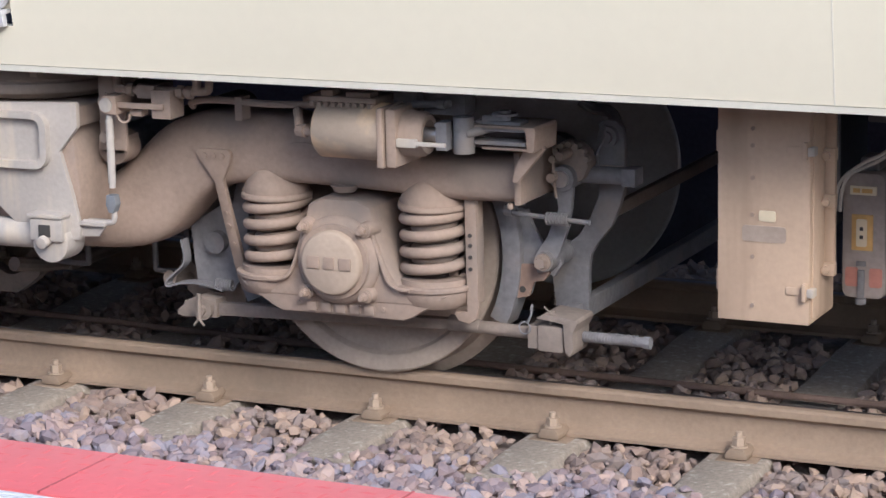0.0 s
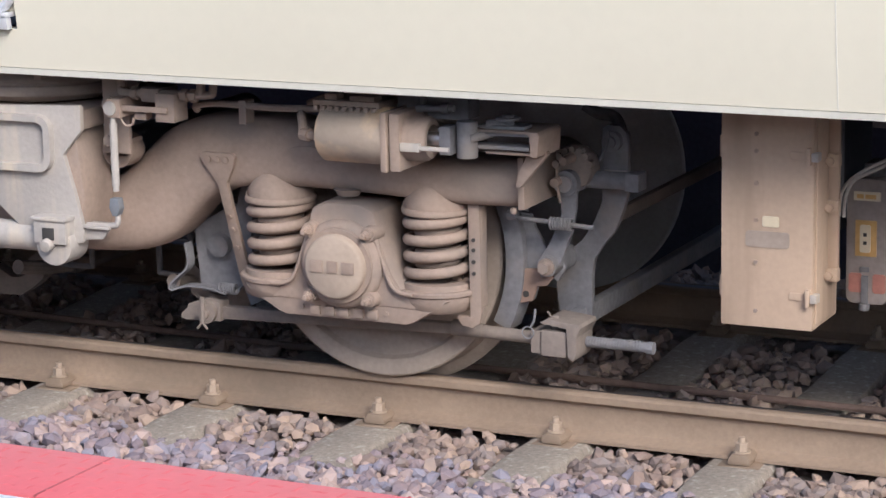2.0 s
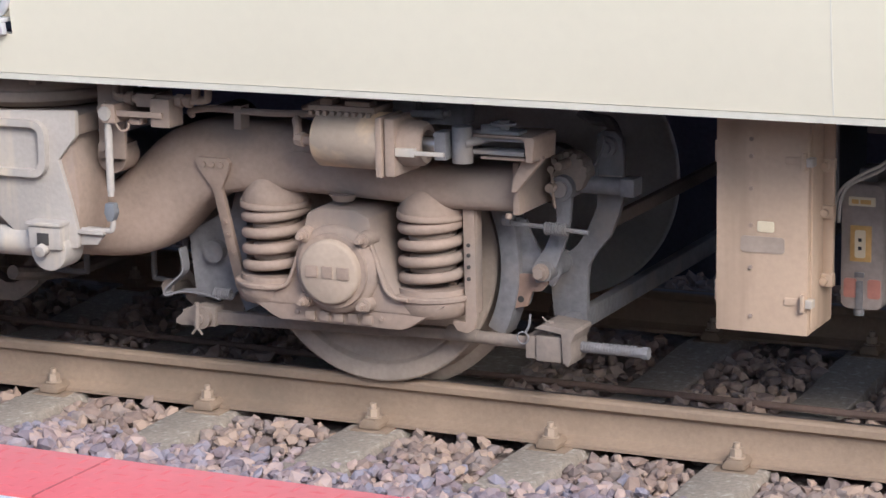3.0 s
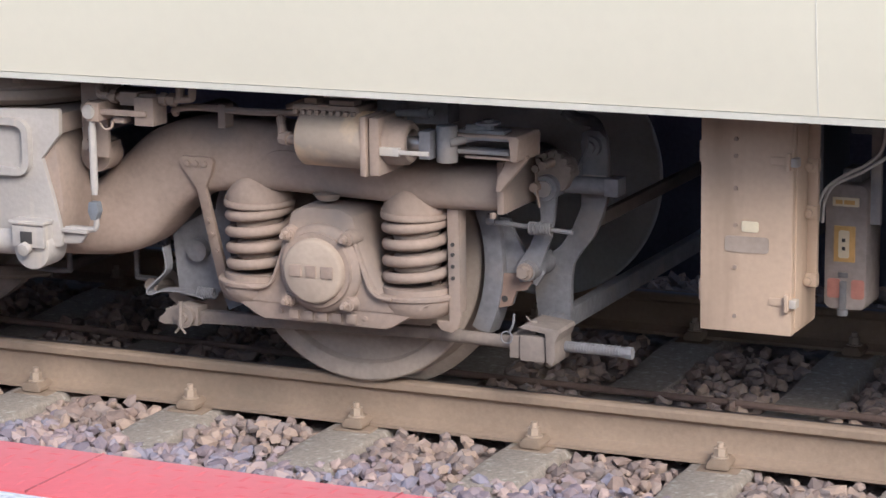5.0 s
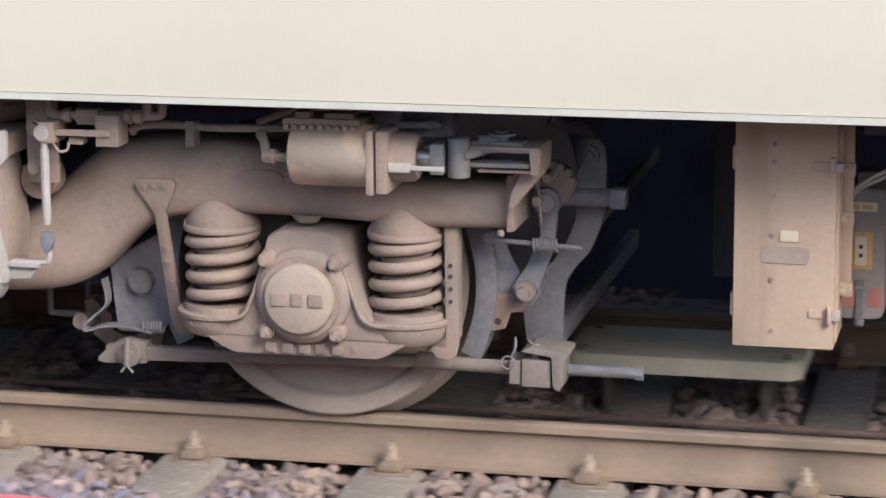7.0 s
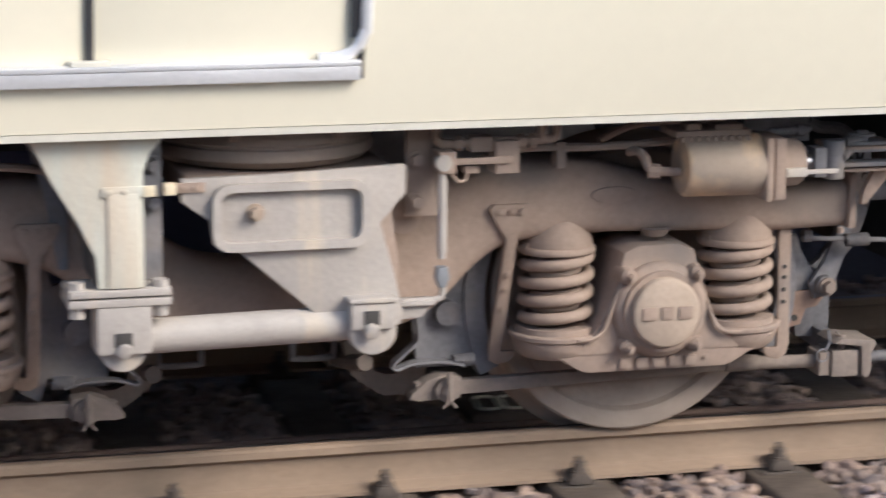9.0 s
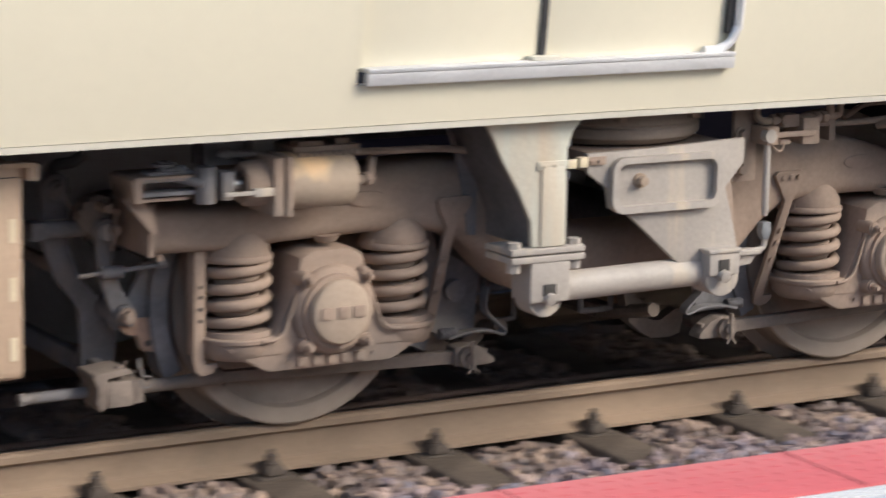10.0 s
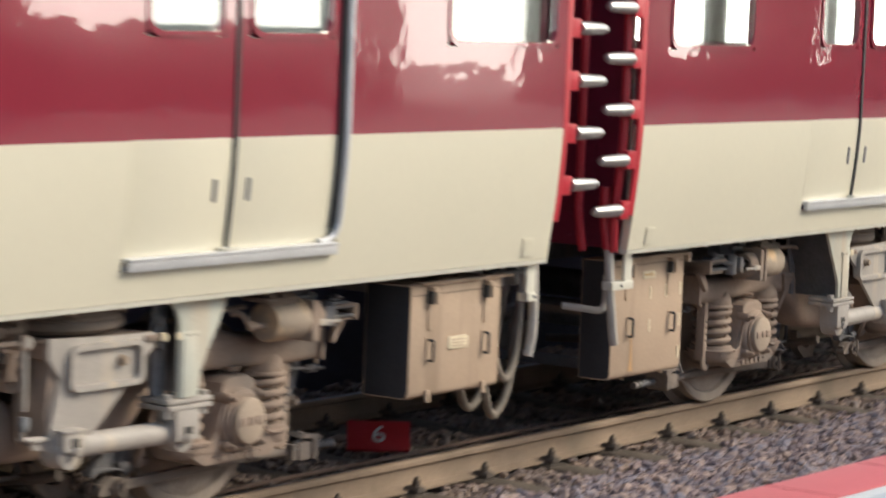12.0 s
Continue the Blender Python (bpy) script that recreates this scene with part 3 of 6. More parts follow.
def doorway(thing, door0, door1):
    """A double sliding door set back in the side, with its sill and bright frame."""
    mid = (door0 + door1) / 2 - 0.035
    for x0, x1, grip in ((door0 + 0.02, mid - 0.004, mid - 0.10), (mid + 0.004, door1 - 0.01, mid + 0.10)):
        bm = bmesh.new()
        box(bm, x0, x1, SIDE + 0.022, SIDE + 0.055, 1.165, STRIPE)
        leaf = part("door_leaf", bm, M_CREAM, thing, "cream and maroon sliding door leaf with a window", bevel=0.004)
        wx0, wx1 = x0 + 0.065, x1 - 0.065
        for a, b, z0, z1 in ((x0, x1, STRIPE, 1.985), (x0, wx0, 1.985, 2.85), (wx1, x1, 1.985, 2.85), (x0, x1, 2.85, 2.96)):
            bm = bmesh.new()
            box(bm, a, b, SIDE + 0.022, SIDE + 0.055, z0, z1)
            part("upper_leaf", bm, M_RED, leaf)
        window(leaf, wx0, wx1, 1.985, 2.85, SIDE + 0.022)
        bm = bmesh.new()
        plate(bm, round_rect(grip - 0.010, grip + 0.010, 1.355, 1.445, 0.006), SIDE + 0.017, SIDE + 0.024)
        part("door_grip", bm, M_GREY, leaf, "dark recessed finger grip")
    bm = bmesh.new()
    box(bm, mid - 0.011, mid + 0.011, SIDE + 0.014, SIDE + 0.05, 1.165, 2.95)
    part("door_seal", bm, M_SEAL, thing, "black rubber seal between the door leaves")
    bm = bmesh.new()
    x = door1 + 0.002
    tube(bm, [(x, SIDE, 2.94), (x, SIDE, 1.9), (x, SIDE, 1.30), (x - 0.004, SIDE, 1.235), (x - 0.028, SIDE, 1.190), (x - 0.075, SIDE, 1.172), (x - 0.12, SIDE, 1.170)], 0.015, seg=10)
    part("door_frame", bm, M_SILL, thing, "rounded bright metal door frame")
    bm = bmesh.new()
    box(bm, x - 0.036, x - 0.016, SIDE + 0.004, SIDE + 0.03, 1.22, 2.94)
    part("frame_rebate", bm, M_SEAL, thing)
    bm = bmesh.new()
    box(bm, door0 - 0.004, door0 + 0.010, SIDE - 0.001, SIDE + 0.03, 1.165, STRIPE)
    part("door_jamb", bm, M_CREAM, thing)
    bm = bmesh.new()
    box(bm, door0 + 0.02, door1 - 0.015, SIDE - 0.030, SIDE + 0.05, 1.152, 1.166)
    box(bm, door0 + 0.02, door1 - 0.015, SIDE - 0.028, SIDE - 0.003, 1.116, 1.152)
    part("door_sill", bm, M_SILL, thing, "bright metal step edge below the doors", bevel=0.004)
    bm = bmesh.new()
    box(bm, mid - 0.05, mid + 0.05, SIDE - 0.022, SIDE + 0.02, 1.166, 1.178)
    part("sill_stop", bm, M_LIP, thing, bevel=0.003)


def shell(thing, end, far, door, end_window):
    """Side, floor, roof and end wall of a car from its near end to far along x."""
    way = 1 if far > end else -1

    def wall(name, x0, x1, z0, z1, material, y=SIDE, label=""):
        bm = bmesh.new()
        bar(bm, x0, x1, y, y + 0.05, z0, z1)
        part(name, bm, material, thing, label)

    d0, d1 = door if way > 0 else door[::-1]
    wall("lower_panel", end, far, 1.000, 1.116, M_CREAM)
    wall("lower_panel", end, d0, 1.116, STRIPE, M_CREAM)
    wall("lower_panel", d1, far, 1.116, STRIPE, M_CREAM)
    wall("lip", end, far, 0.980, 0.998, M_LIP, SIDE - 0.003, "pale rounded lower edge")
    w0, w1 = end_window if way > 0 else end_window[::-1]
    a, b = (d1 + way * 1.0, d1 + way * 7.2)
    for x0, x1, z0, z1 in ((end, d0, STRIPE, 1.965), (end, w0, 1.965, 2.9), (w1, d0, 1.965, 2.9), (end, d0, 2.9, 3.4), (d0, d1, 2.95, 3.4), (d1, far, STRIPE, 1.965), (d1, a, 1.965, 2.9), (b, far, 1.965, 2.9), (d1, far, 2.9, 3.4)):
        wall("upper_panel", x0, x1, z0, z1, M_RED)
    wall("door_header", d0, d1, 2.955, 3.0, M_RED)
    window(thing, min(w0, w1), max(w0, w1), 1.965, 2.9, SIDE)
    for k in range(4):
        x0, x1 = sorted((a + way * 1.55 * k, a + way * (1.55 * k + 1.55)))
        window(thing, x0, x1, 1.965, 2.9, SIDE)
    doorway(thing, *door)
    # fine joint in the skin beside the doorway
    bm = bmesh.new()
    bar(bm, end + way * 5.52, end + way * 5.524, SIDE - 0.0012, SIDE, 1.0, STRIPE)
    part("panel_joint", bm, M_LIP, thing)
    bm = bmesh.new()
    x = end + way * 0.185
    plate(bm, round_rect(x - 0.042, x + 0.042, 1.018, 1.104, 0.006), SIDE - 0.005, SIDE)
    jack = part("jack_plate", bm, M_CREAM, thing, "small square cream plate", bevel=0.002)
    bm = bmesh.new()
    plate(bm, round_rect(x - 0.034, x + 0.034, 1.026, 1.096, 0.005), SIDE - 0.0065, SIDE - 0.0045)
    part("plate_face", bm, M_CREAM, jack, bevel=0.0)
    bm = bmesh.new()
    for z in (1.045, 1.063, 1.08):
        box(bm, x - 0.016, x + 0.016, SIDE - 0.008, SIDE - 0.006, z - 0.003, z + 0.003)
    part("marking", bm, M_CREAM, jack)
    bm = bmesh.new()
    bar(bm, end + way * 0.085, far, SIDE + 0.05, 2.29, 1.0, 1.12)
    part("floor_pan", bm, M_DARK, thing, "dark underside of the car floor, tinted with navy shade")
    bm = bmesh.new()
    bar(bm, end, far, 2.29, 2.34, 0.99, 1.95)
    part("far_side", bm, M_RED, thing)
    bm = bmesh.new()
    bar(bm, end, far, 2.29, 2.34, 2.9, 3.4)
    part("far_side", bm, M_RED, thing)
    for i in range(9):
        x = end + way * (0.1 + 1.7 * i)
        bm = bmesh.new()
        bar(bm, x, x + way * 0.25, 2.29, 2.34, 1.95, 2.9)
        part("far_pillar", bm, M_PALE, thing)
    bm = bmesh.new()
    roof = [(SIDE, 3.4), (SIDE + 0.06, 3.55), (SIDE + 0.25, 3.66), (1.045, 3.74), (2.34 - 0.25, 3.66), (2.28, 3.55), (2.34, 3.4)]
    p = [bm.verts.new((end, y, z)) for y, z in roof]
    q = [bm.verts.new((far, y, z)) for y, z in roof]
    for i in range(len(roof) - 1):
        bm.faces.new((p[i], p[i + 1], q[i + 1], q[i]))
    bm.faces.new(p)
    bm.faces.new(q)
    bm.faces.new((p[0], q[0], q[-1], p[-1]))
    part("roof", bm, M_PALE, thing, "pale grey curved roof")
    bm = bmesh.new()
    bar(bm, end + way * 0.01, end + way * 0.06, SIDE + 0.05, 2.29, 1.0, 3.4)
    lining = bmesh.new()
    bar(lining, end + way * 0.064, end + way * 0.08, SIDE + 0.05, 2.29, 1.13, 3.4)
    part("inner_lining", lining, M_LINING, thing, "pale inner lining of the end wall")
    wall_ob = part("end_wall", bm, M_ENDRED, thing, "maroon end wall with the gap's shade in its colour")
    bm = bmesh.new()
    x = end + way * 0.008
    for z in (1.25, 1.62):
        bar(bm, x, x - way * 0.004, -0.05, 0.42, z, z + 0.008)
    for y in (-0.05, 0.42):
        bar(bm, x, x - way * 0.004, y, y + 0.008, 1.25, 1.628)
    cyl(bm, (x, 0.1, 1.10), (x - way * 0.006, 0.1, 1.10), 0.06, seg=24)
    part("end_panel_edge", bm, M_ENDRED, wall_ob)


def fall_guard(thing, end, way, levels):
    """Red comb at the car's end with steel rods that reach into the gap; way points out of the car."""
    bm = bmesh.new()
    bar(bm, end, end + way * 0.045, SIDE, SIDE + 0.016, 1.17, 3.3)
    strip = part("guard_strip", bm, M_BRACKET, thing, "bright red strip along the car's end", bevel=0.003)
    for z in levels:
        bm = bmesh.new()
        bar(bm, end + way * 0.04, end + way * 0.118, SIDE, SIDE + 0.03, z - 0.045, z + 0.045)
        part("guard_block", bm, M_BRACKET, strip, "red block", bevel=0.006)
        bm = bmesh.new()
        revolve(bm, [(0.008, way * 0.118), (0.027, way * 0.118), (0.031, way * 0.130), (0.031, way * 0.20), (0.026, way * 0.32), (0.019, way * 0.345), (0.004, way * 0.352)], (end, SIDE + 0.012, z), "x", seg=20)
        part("guard_rod", bm, M_STEEL, strip, "blunt steel rod", angle=45)
    for dx, y in ((0.065, -0.18), (0.13, -0.05)) if way < 0 else ():
        bm = bmesh.new()
        tube(bm, [(end + way * dx, y, 3.2), (end + way * dx, y, 1.4), (end + way * dx, y, 1.2), (end + way * (dx - 0.005), y - 0.01, 1.10), (end + way * (dx - 0.02), y - 0.02, 0.99)], 0.022, seg=10)
        part("end_handrail", bm, M_BRACKET, thing, "bright red upright pipe")


def cabinet(thing, x0, x1, z0, z1, y0, y1, shade_left):
    """An underfloor equipment box with a rounded foot; shade can be coloured onto its left side."""
    bm = bmesh.new()
    r = 0.03
    sec = [(y0, z1), (y0, z0 + r), (y0 + r * 0.3, z0 + r * 0.3), (y0 + r, z0), (y1, z0), (y1, z1)]
    a = [bm.verts.new((x0, y, z)) for y, z in sec]
    b = [bm.verts.new((x1, y, z)) for y, z in sec]
    for i in range(len(sec)):
        j = (i + 1) % len(sec)
        bm.faces.new((a[i], a[j], b[j], b[i]))
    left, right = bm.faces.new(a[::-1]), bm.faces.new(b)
    # the side turned from the sun gets its shade as a dark colour
    left.material_index = 1 if shade_left else 0
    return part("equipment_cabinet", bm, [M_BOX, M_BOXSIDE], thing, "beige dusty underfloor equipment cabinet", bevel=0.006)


def handle(owner, x, y, z):
    bm = bmesh.new()
    tube(bm, [(x, y, z + 0.045), (x, y - 0.028, z + 0.045), (x, y - 0.030, z + 0.040), (x, y - 0.030, z - 0.040), (x, y - 0.028, z - 0.045), (x, y, z - 0.045)], 0.006, seg=8, rounded=False)
    part("handle", bm, M_BOXSIDE, owner, "dark bow handle")
    bm = bmesh.new()
    plate(bm, round_rect(x - 0.014, x + 0.014, z - 0.055, z + 0.055, 0.006), y - 0.004, y)
    part("handle_plate", bm, M_BOX, owner)


def latch(owner, x, y, z):
    bm = bmesh.new()
    box(bm, x - 0.016, x + 0.016, y - 0.035, y, z + 0.01, z + 0.030)
    box(bm, x + 0.004, x + 0.026, y - 0.040, y - 0.002, z - 0.045, z + 0.02)
    part("latch", bm, M_BOX, owner, bevel=0.003)
    bm = bmesh.new()
    box(bm, x - 0.018, x - 0.002, y - 0.03, y - 0.001, z - 0.045, z + 0.012)
    part("latch_gap", bm, M_INK, owner, bevel=0.002)
    bm = bmesh.new()
    box(bm, x - 0.014, x + 0.018, y - 0.006, y, z - 0.16, z - 0.05)
    part("latch_plate", bm, M_BOX, owner, bevel=0.003)


def end_cabinets(car_a, car_b):
    # the leading car's end
    y = -0.10
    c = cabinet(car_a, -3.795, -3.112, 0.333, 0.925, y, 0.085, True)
    for x in (-3.640, -3.235):
        handle(c, x, y, 0.588)
        latch(c, x - 0.03, y, 0.885)
    bm = bmesh.new()
    plate(bm, round_rect(-3.52, -3.40, 0.820, 0.858, 0.012), y - 0.005, y)
    label = part("name_plate", bm, M_LABEL, c, "small cream name plate", bevel=0.002)
    bm = bmesh.new()
    for k in range(5):
        box(bm, -3.50 + 0.017 * k, -3.490 + 0.017 * k, y - 0.0062, y - 0.005, 0.834, 0.845)
    part("marking", bm, M_YELLOW, label)
    for x, z in ((-3.437, 0.748), (-3.285, 0.749), (-3.14, 0.75), (-3.437, 0.582), (-3.14, 0.59), (-3.14, 0.425), (-3.60, 0.583)):
        bm = bmesh.new()
        box(bm, x - 0.009, x + 0.009, y - 0.002, y, z - 0.032, z + 0.032)
        part("paint_tick", bm, M_LABEL, c, "cream paint stroke")
    bm = bmesh.new()
    box(bm, -3.70, -3.08, y - 0.025, y + 0.02, 0.922, 0.936)
    box(bm, -3.10, -3.07, y - 0.02, y + 0.05, 0.885, 0.93)
    part("top_rail", bm, M_BOX, c, bevel=0.003)
    bm = bmesh.new()
    box(bm, -3.78, -3.12, y - 0.0015, y, 0.893, 0.896)
    part("lid_joint", bm, M_INK, c)
    for x in (-3.6, -3.22):
        bm = bmesh.new()
        cyl(bm, (x, y + 0.05, 0.335), (x, y + 0.05, 0.318), 0.012, seg=8)
        part("drain_plug", bm, M_BOX, c)
    bm = bmesh.new()
    plate(bm, [(-3.612, 0.555), (-3.600, 0.555), (-3.596, 0.47), (-3.588, 0.40), (-3.582, 0.365), (-3.622, 0.365), (-3.612, 0.42), (-3.609, 0.48)], y - 0.0015, y)
    part("rust_streak", bm, mat("orange_rust_streak", (0.55, 0.33, 0.16), 0.8, vary=0.12, scale=20), c, "orange-brown streak running down")
    # the following car's end
    k = -2 * GAP
    y = -0.15
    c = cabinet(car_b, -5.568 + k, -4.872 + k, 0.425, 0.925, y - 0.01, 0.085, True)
    for x in (-5.43 + k, -5.00 + k):
        handle(c, x, y - 0.01, 0.635)
        latch(c, x, y - 0.01, 0.885)
        bm = bmesh.new()
        box(bm, x - 0.012, x + 0.014, y - 0.022, y - 0.01, 0.405, 0.46)
        part("foot_latch", bm, M_BOX, c, bevel=0.003)
    bm = bmesh.new()
    plate(bm, round_rect(-5.28 + k, -5.13 + k, 0.625, 0.682, 0.014), y - 0.016, y - 0.01)
    label = part("name_plate", bm, M_LABEL, c, "small cream name plate", bevel=0.002)
    bm = bmesh.new()
    for i in range(3):
        box(bm, -5.255 + k, -5.155 + k, y - 0.0175, y - 0.0155, 0.636 + 0.014 * i, 0.641 + 0.014 * i)
    part("marking", bm, M_BOX, label)
    bm = bmesh.new()
    box(bm, -5.50 + k, -4.80 + k, y - 0.03, y + 0.02, 0.922, 0.936)
    part("top_rail", bm, M_BOX, c, bevel=0.003)
    bm = bmesh.new()
    box(bm, -5.55 + k, -4.89 + k, y - 0.0115, y - 0.01, 0.878, 0.881)
    part("lid_joint", bm, M_INK, c)


def end_gear(car_a, car_b):
    k = -2 * GAP
    # hanging hose ends with their clamps
    for thing, base, plate_x, pts in (
        (car_a, 0, (-3.885, -3.815), [(-4.0, -0.16, 1.12), (-3.985, -0.18, 0.98), (-3.975, -0.19, 0.80), (-3.95, -0.19, 0.68), (-3.925, -0.185, 0.60), (-3.905, -0.183, 0.535)]),
        (car_b, k, (-4.745, -4.675), [(-4.645, -0.16, 1.05), (-4.645, -0.18, 0.98), (-4.645, -0.19, 0.80), (-4.645, -0.19, 0.66), (-4.65, -0.185, 0.60), (-4.665, -0.183, 0.545)]),
    ):
        a, b = plate_x
        bm = bmesh.new()
        box(bm, a + base, b + base, -0.215, -0.200, 0.805, 0.982)
        hanger = part("hose_bracket", bm, M_LIP, thing, "cream bracket under the car's corner", bevel=0.003)
        bm = bmesh.new()
        px = pts[2][0]
        bar(bm, px - 0.035 + base, (b if px < a else a) + base, -0.225, -0.165, 0.805, 0.845)
        part("clamp", bm, M_LIP, hanger, bevel=0.004)
        bm = bmesh.new()
        cyl(bm, ((px + a) / 2 + base, -0.225, 0.825), ((px + a) / 2 + base, -0.231, 0.825), 0.007, seg=8)
        part("bolt", bm, M_GREY, hanger)
        bm = bmesh.new()
        tube(bm, [(x + base, y, z) for x, y, z in pts], 0.023, seg=12)
        part("hanging_pipe", bm, M_PIPE, thing, "pale grey hanging pipe end")
    bm = bmesh.new()
    tube(bm, [(-3.995, -0.155, 1.30), (-4.0, -0.158, 1.15), (-3.99, -0.178, 1.0)], 0.026, seg=12)
    part("red_sleeve", bm, M_BRACKET, car_a, "red sleeve over the pipe")
    bm = bmesh.new()
    tube(bm, [(-3.86, -0.10, 0.86), (-3.86, -0.10, 0.76), (-3.88, -0.10, 0.71), (-3.90, -0.08, 0.69), (-3.96, -0.02, 0.70), (-4.02, 0.05, 0.71)], 0.018, seg=10)
    part("air_hose", bm, M_PIPE, car_a, "pale bent air hose")
    # jumper hoses that sag across the gap
    hoses = (
        [(-4.87, 0.0, 0.90), (-4.77, 0.0, 0.861), (-4.662, 0.02, 0.564), (-4.462, 0.08, 0.39), (-4.262, 0.15, 0.487), (-4.083, 0.25, 0.809), (-3.90, 0.40, 0.87)],
        [(-4.87, 0.05, 0.78), (-4.73, 0.05, 0.623), (-4.549, 0.12, 0.312), (-4.353, 0.2, 0.192), (-4.154, 0.25, 0.324), (-3.98, 0.35, 0.588), (-3.75, 0.50, 0.67)],
        [(-4.80, 0.15, 0.56), (-4.616, 0.2, 0.43), (-4.471, 0.25, 0.389), (-4.263, 0.3, 0.525), (-4.10, 0.35, 0.701), (-3.958, 0.4, 0.824)],
        [(-4.72, 0.20, 0.56), (-4.578, 0.25, 0.334), (-4.46, 0.28, 0.228), (-4.307, 0.32, 0.272), (-4.14, 0.36, 0.466), (-3.991, 0.42, 0.644), (-3.85, 0.5, 0.75)],
    )
    for pts in hoses:
        bm = bmesh.new()
        tube(bm, [(x + k, y, z) for x, y, z in pts], 0.021, seg=12, steps=8)
        part("jumper_hose", bm, M_RUBBER, car_b, "thick grey-brown jumper hose sagging between the cars", angle=60)
    for x, y, z in ((-4.02, 0.32, 0.84), (-3.88, 0.42, 0.64)):
        bm = bmesh.new()
        cyl(bm, (x + k, y, z), (x + 0.13 + k, y + 0.09, z + 0.06), 0.045, 0.055, seg=18)
        part("hose_plug", bm, M_GREY, car_b, "dusty grey hose plug")
    # coupler and gangway in the shade
    bm = bmesh.new()
    cyl(bm, (-4.9 + k, TRACK, 0.86), (-4.0 + k, TRACK, 0.86), 0.08, seg=20)
    box(bm, -4.45 + k, -4.13 + k, TRACK - 0.14, TRACK + 0.14, 0.72, 0.98)
    part("coupler", bm, M_GREY, car_b, "dusty coupler between the cars", bevel=0.012)
    bm = bmesh.new()
    for i in range(9):
        x = -4.60 + 0.075 * i
        box(bm, x + k, x + 0.045 + k, 0.55, 1.55, 1.08, 3.1)
        box(bm, x + 0.04 + k, x + 0.08 + k, 0.58, 1.52, 1.11, 3.07)
    part("gangway_bellows", bm, M_SEAL, car_b, "dark folded gangway bellows", bevel=0.0)
    bm = bmesh.new()
    box(bm, -4.30 + k, -4.18 + k, 0.15, 0.40, 2.18, 2.5)
    part("end_lamp_case", bm, M_YELLOW, car_b, "yellowish case high in the gap", bevel=0.03)
    # small brackets under the floor edge
    for x in (-4.80, -4.68):
        bm = bmesh.new()
        box(bm, x - 0.02 + k, x + 0.015 + k, -0.12, -0.02, 0.87, 0.985)
        part("pipe_bracket", bm, M_GREY, car_b, bevel=0.004)
    bm = bmesh.new()
    box(bm, -4.9 + k, -4.66 + k, -0.13, -0.10, 0.925, 0.94)
    part("pipe_rail", bm, M_GREY, car_b)


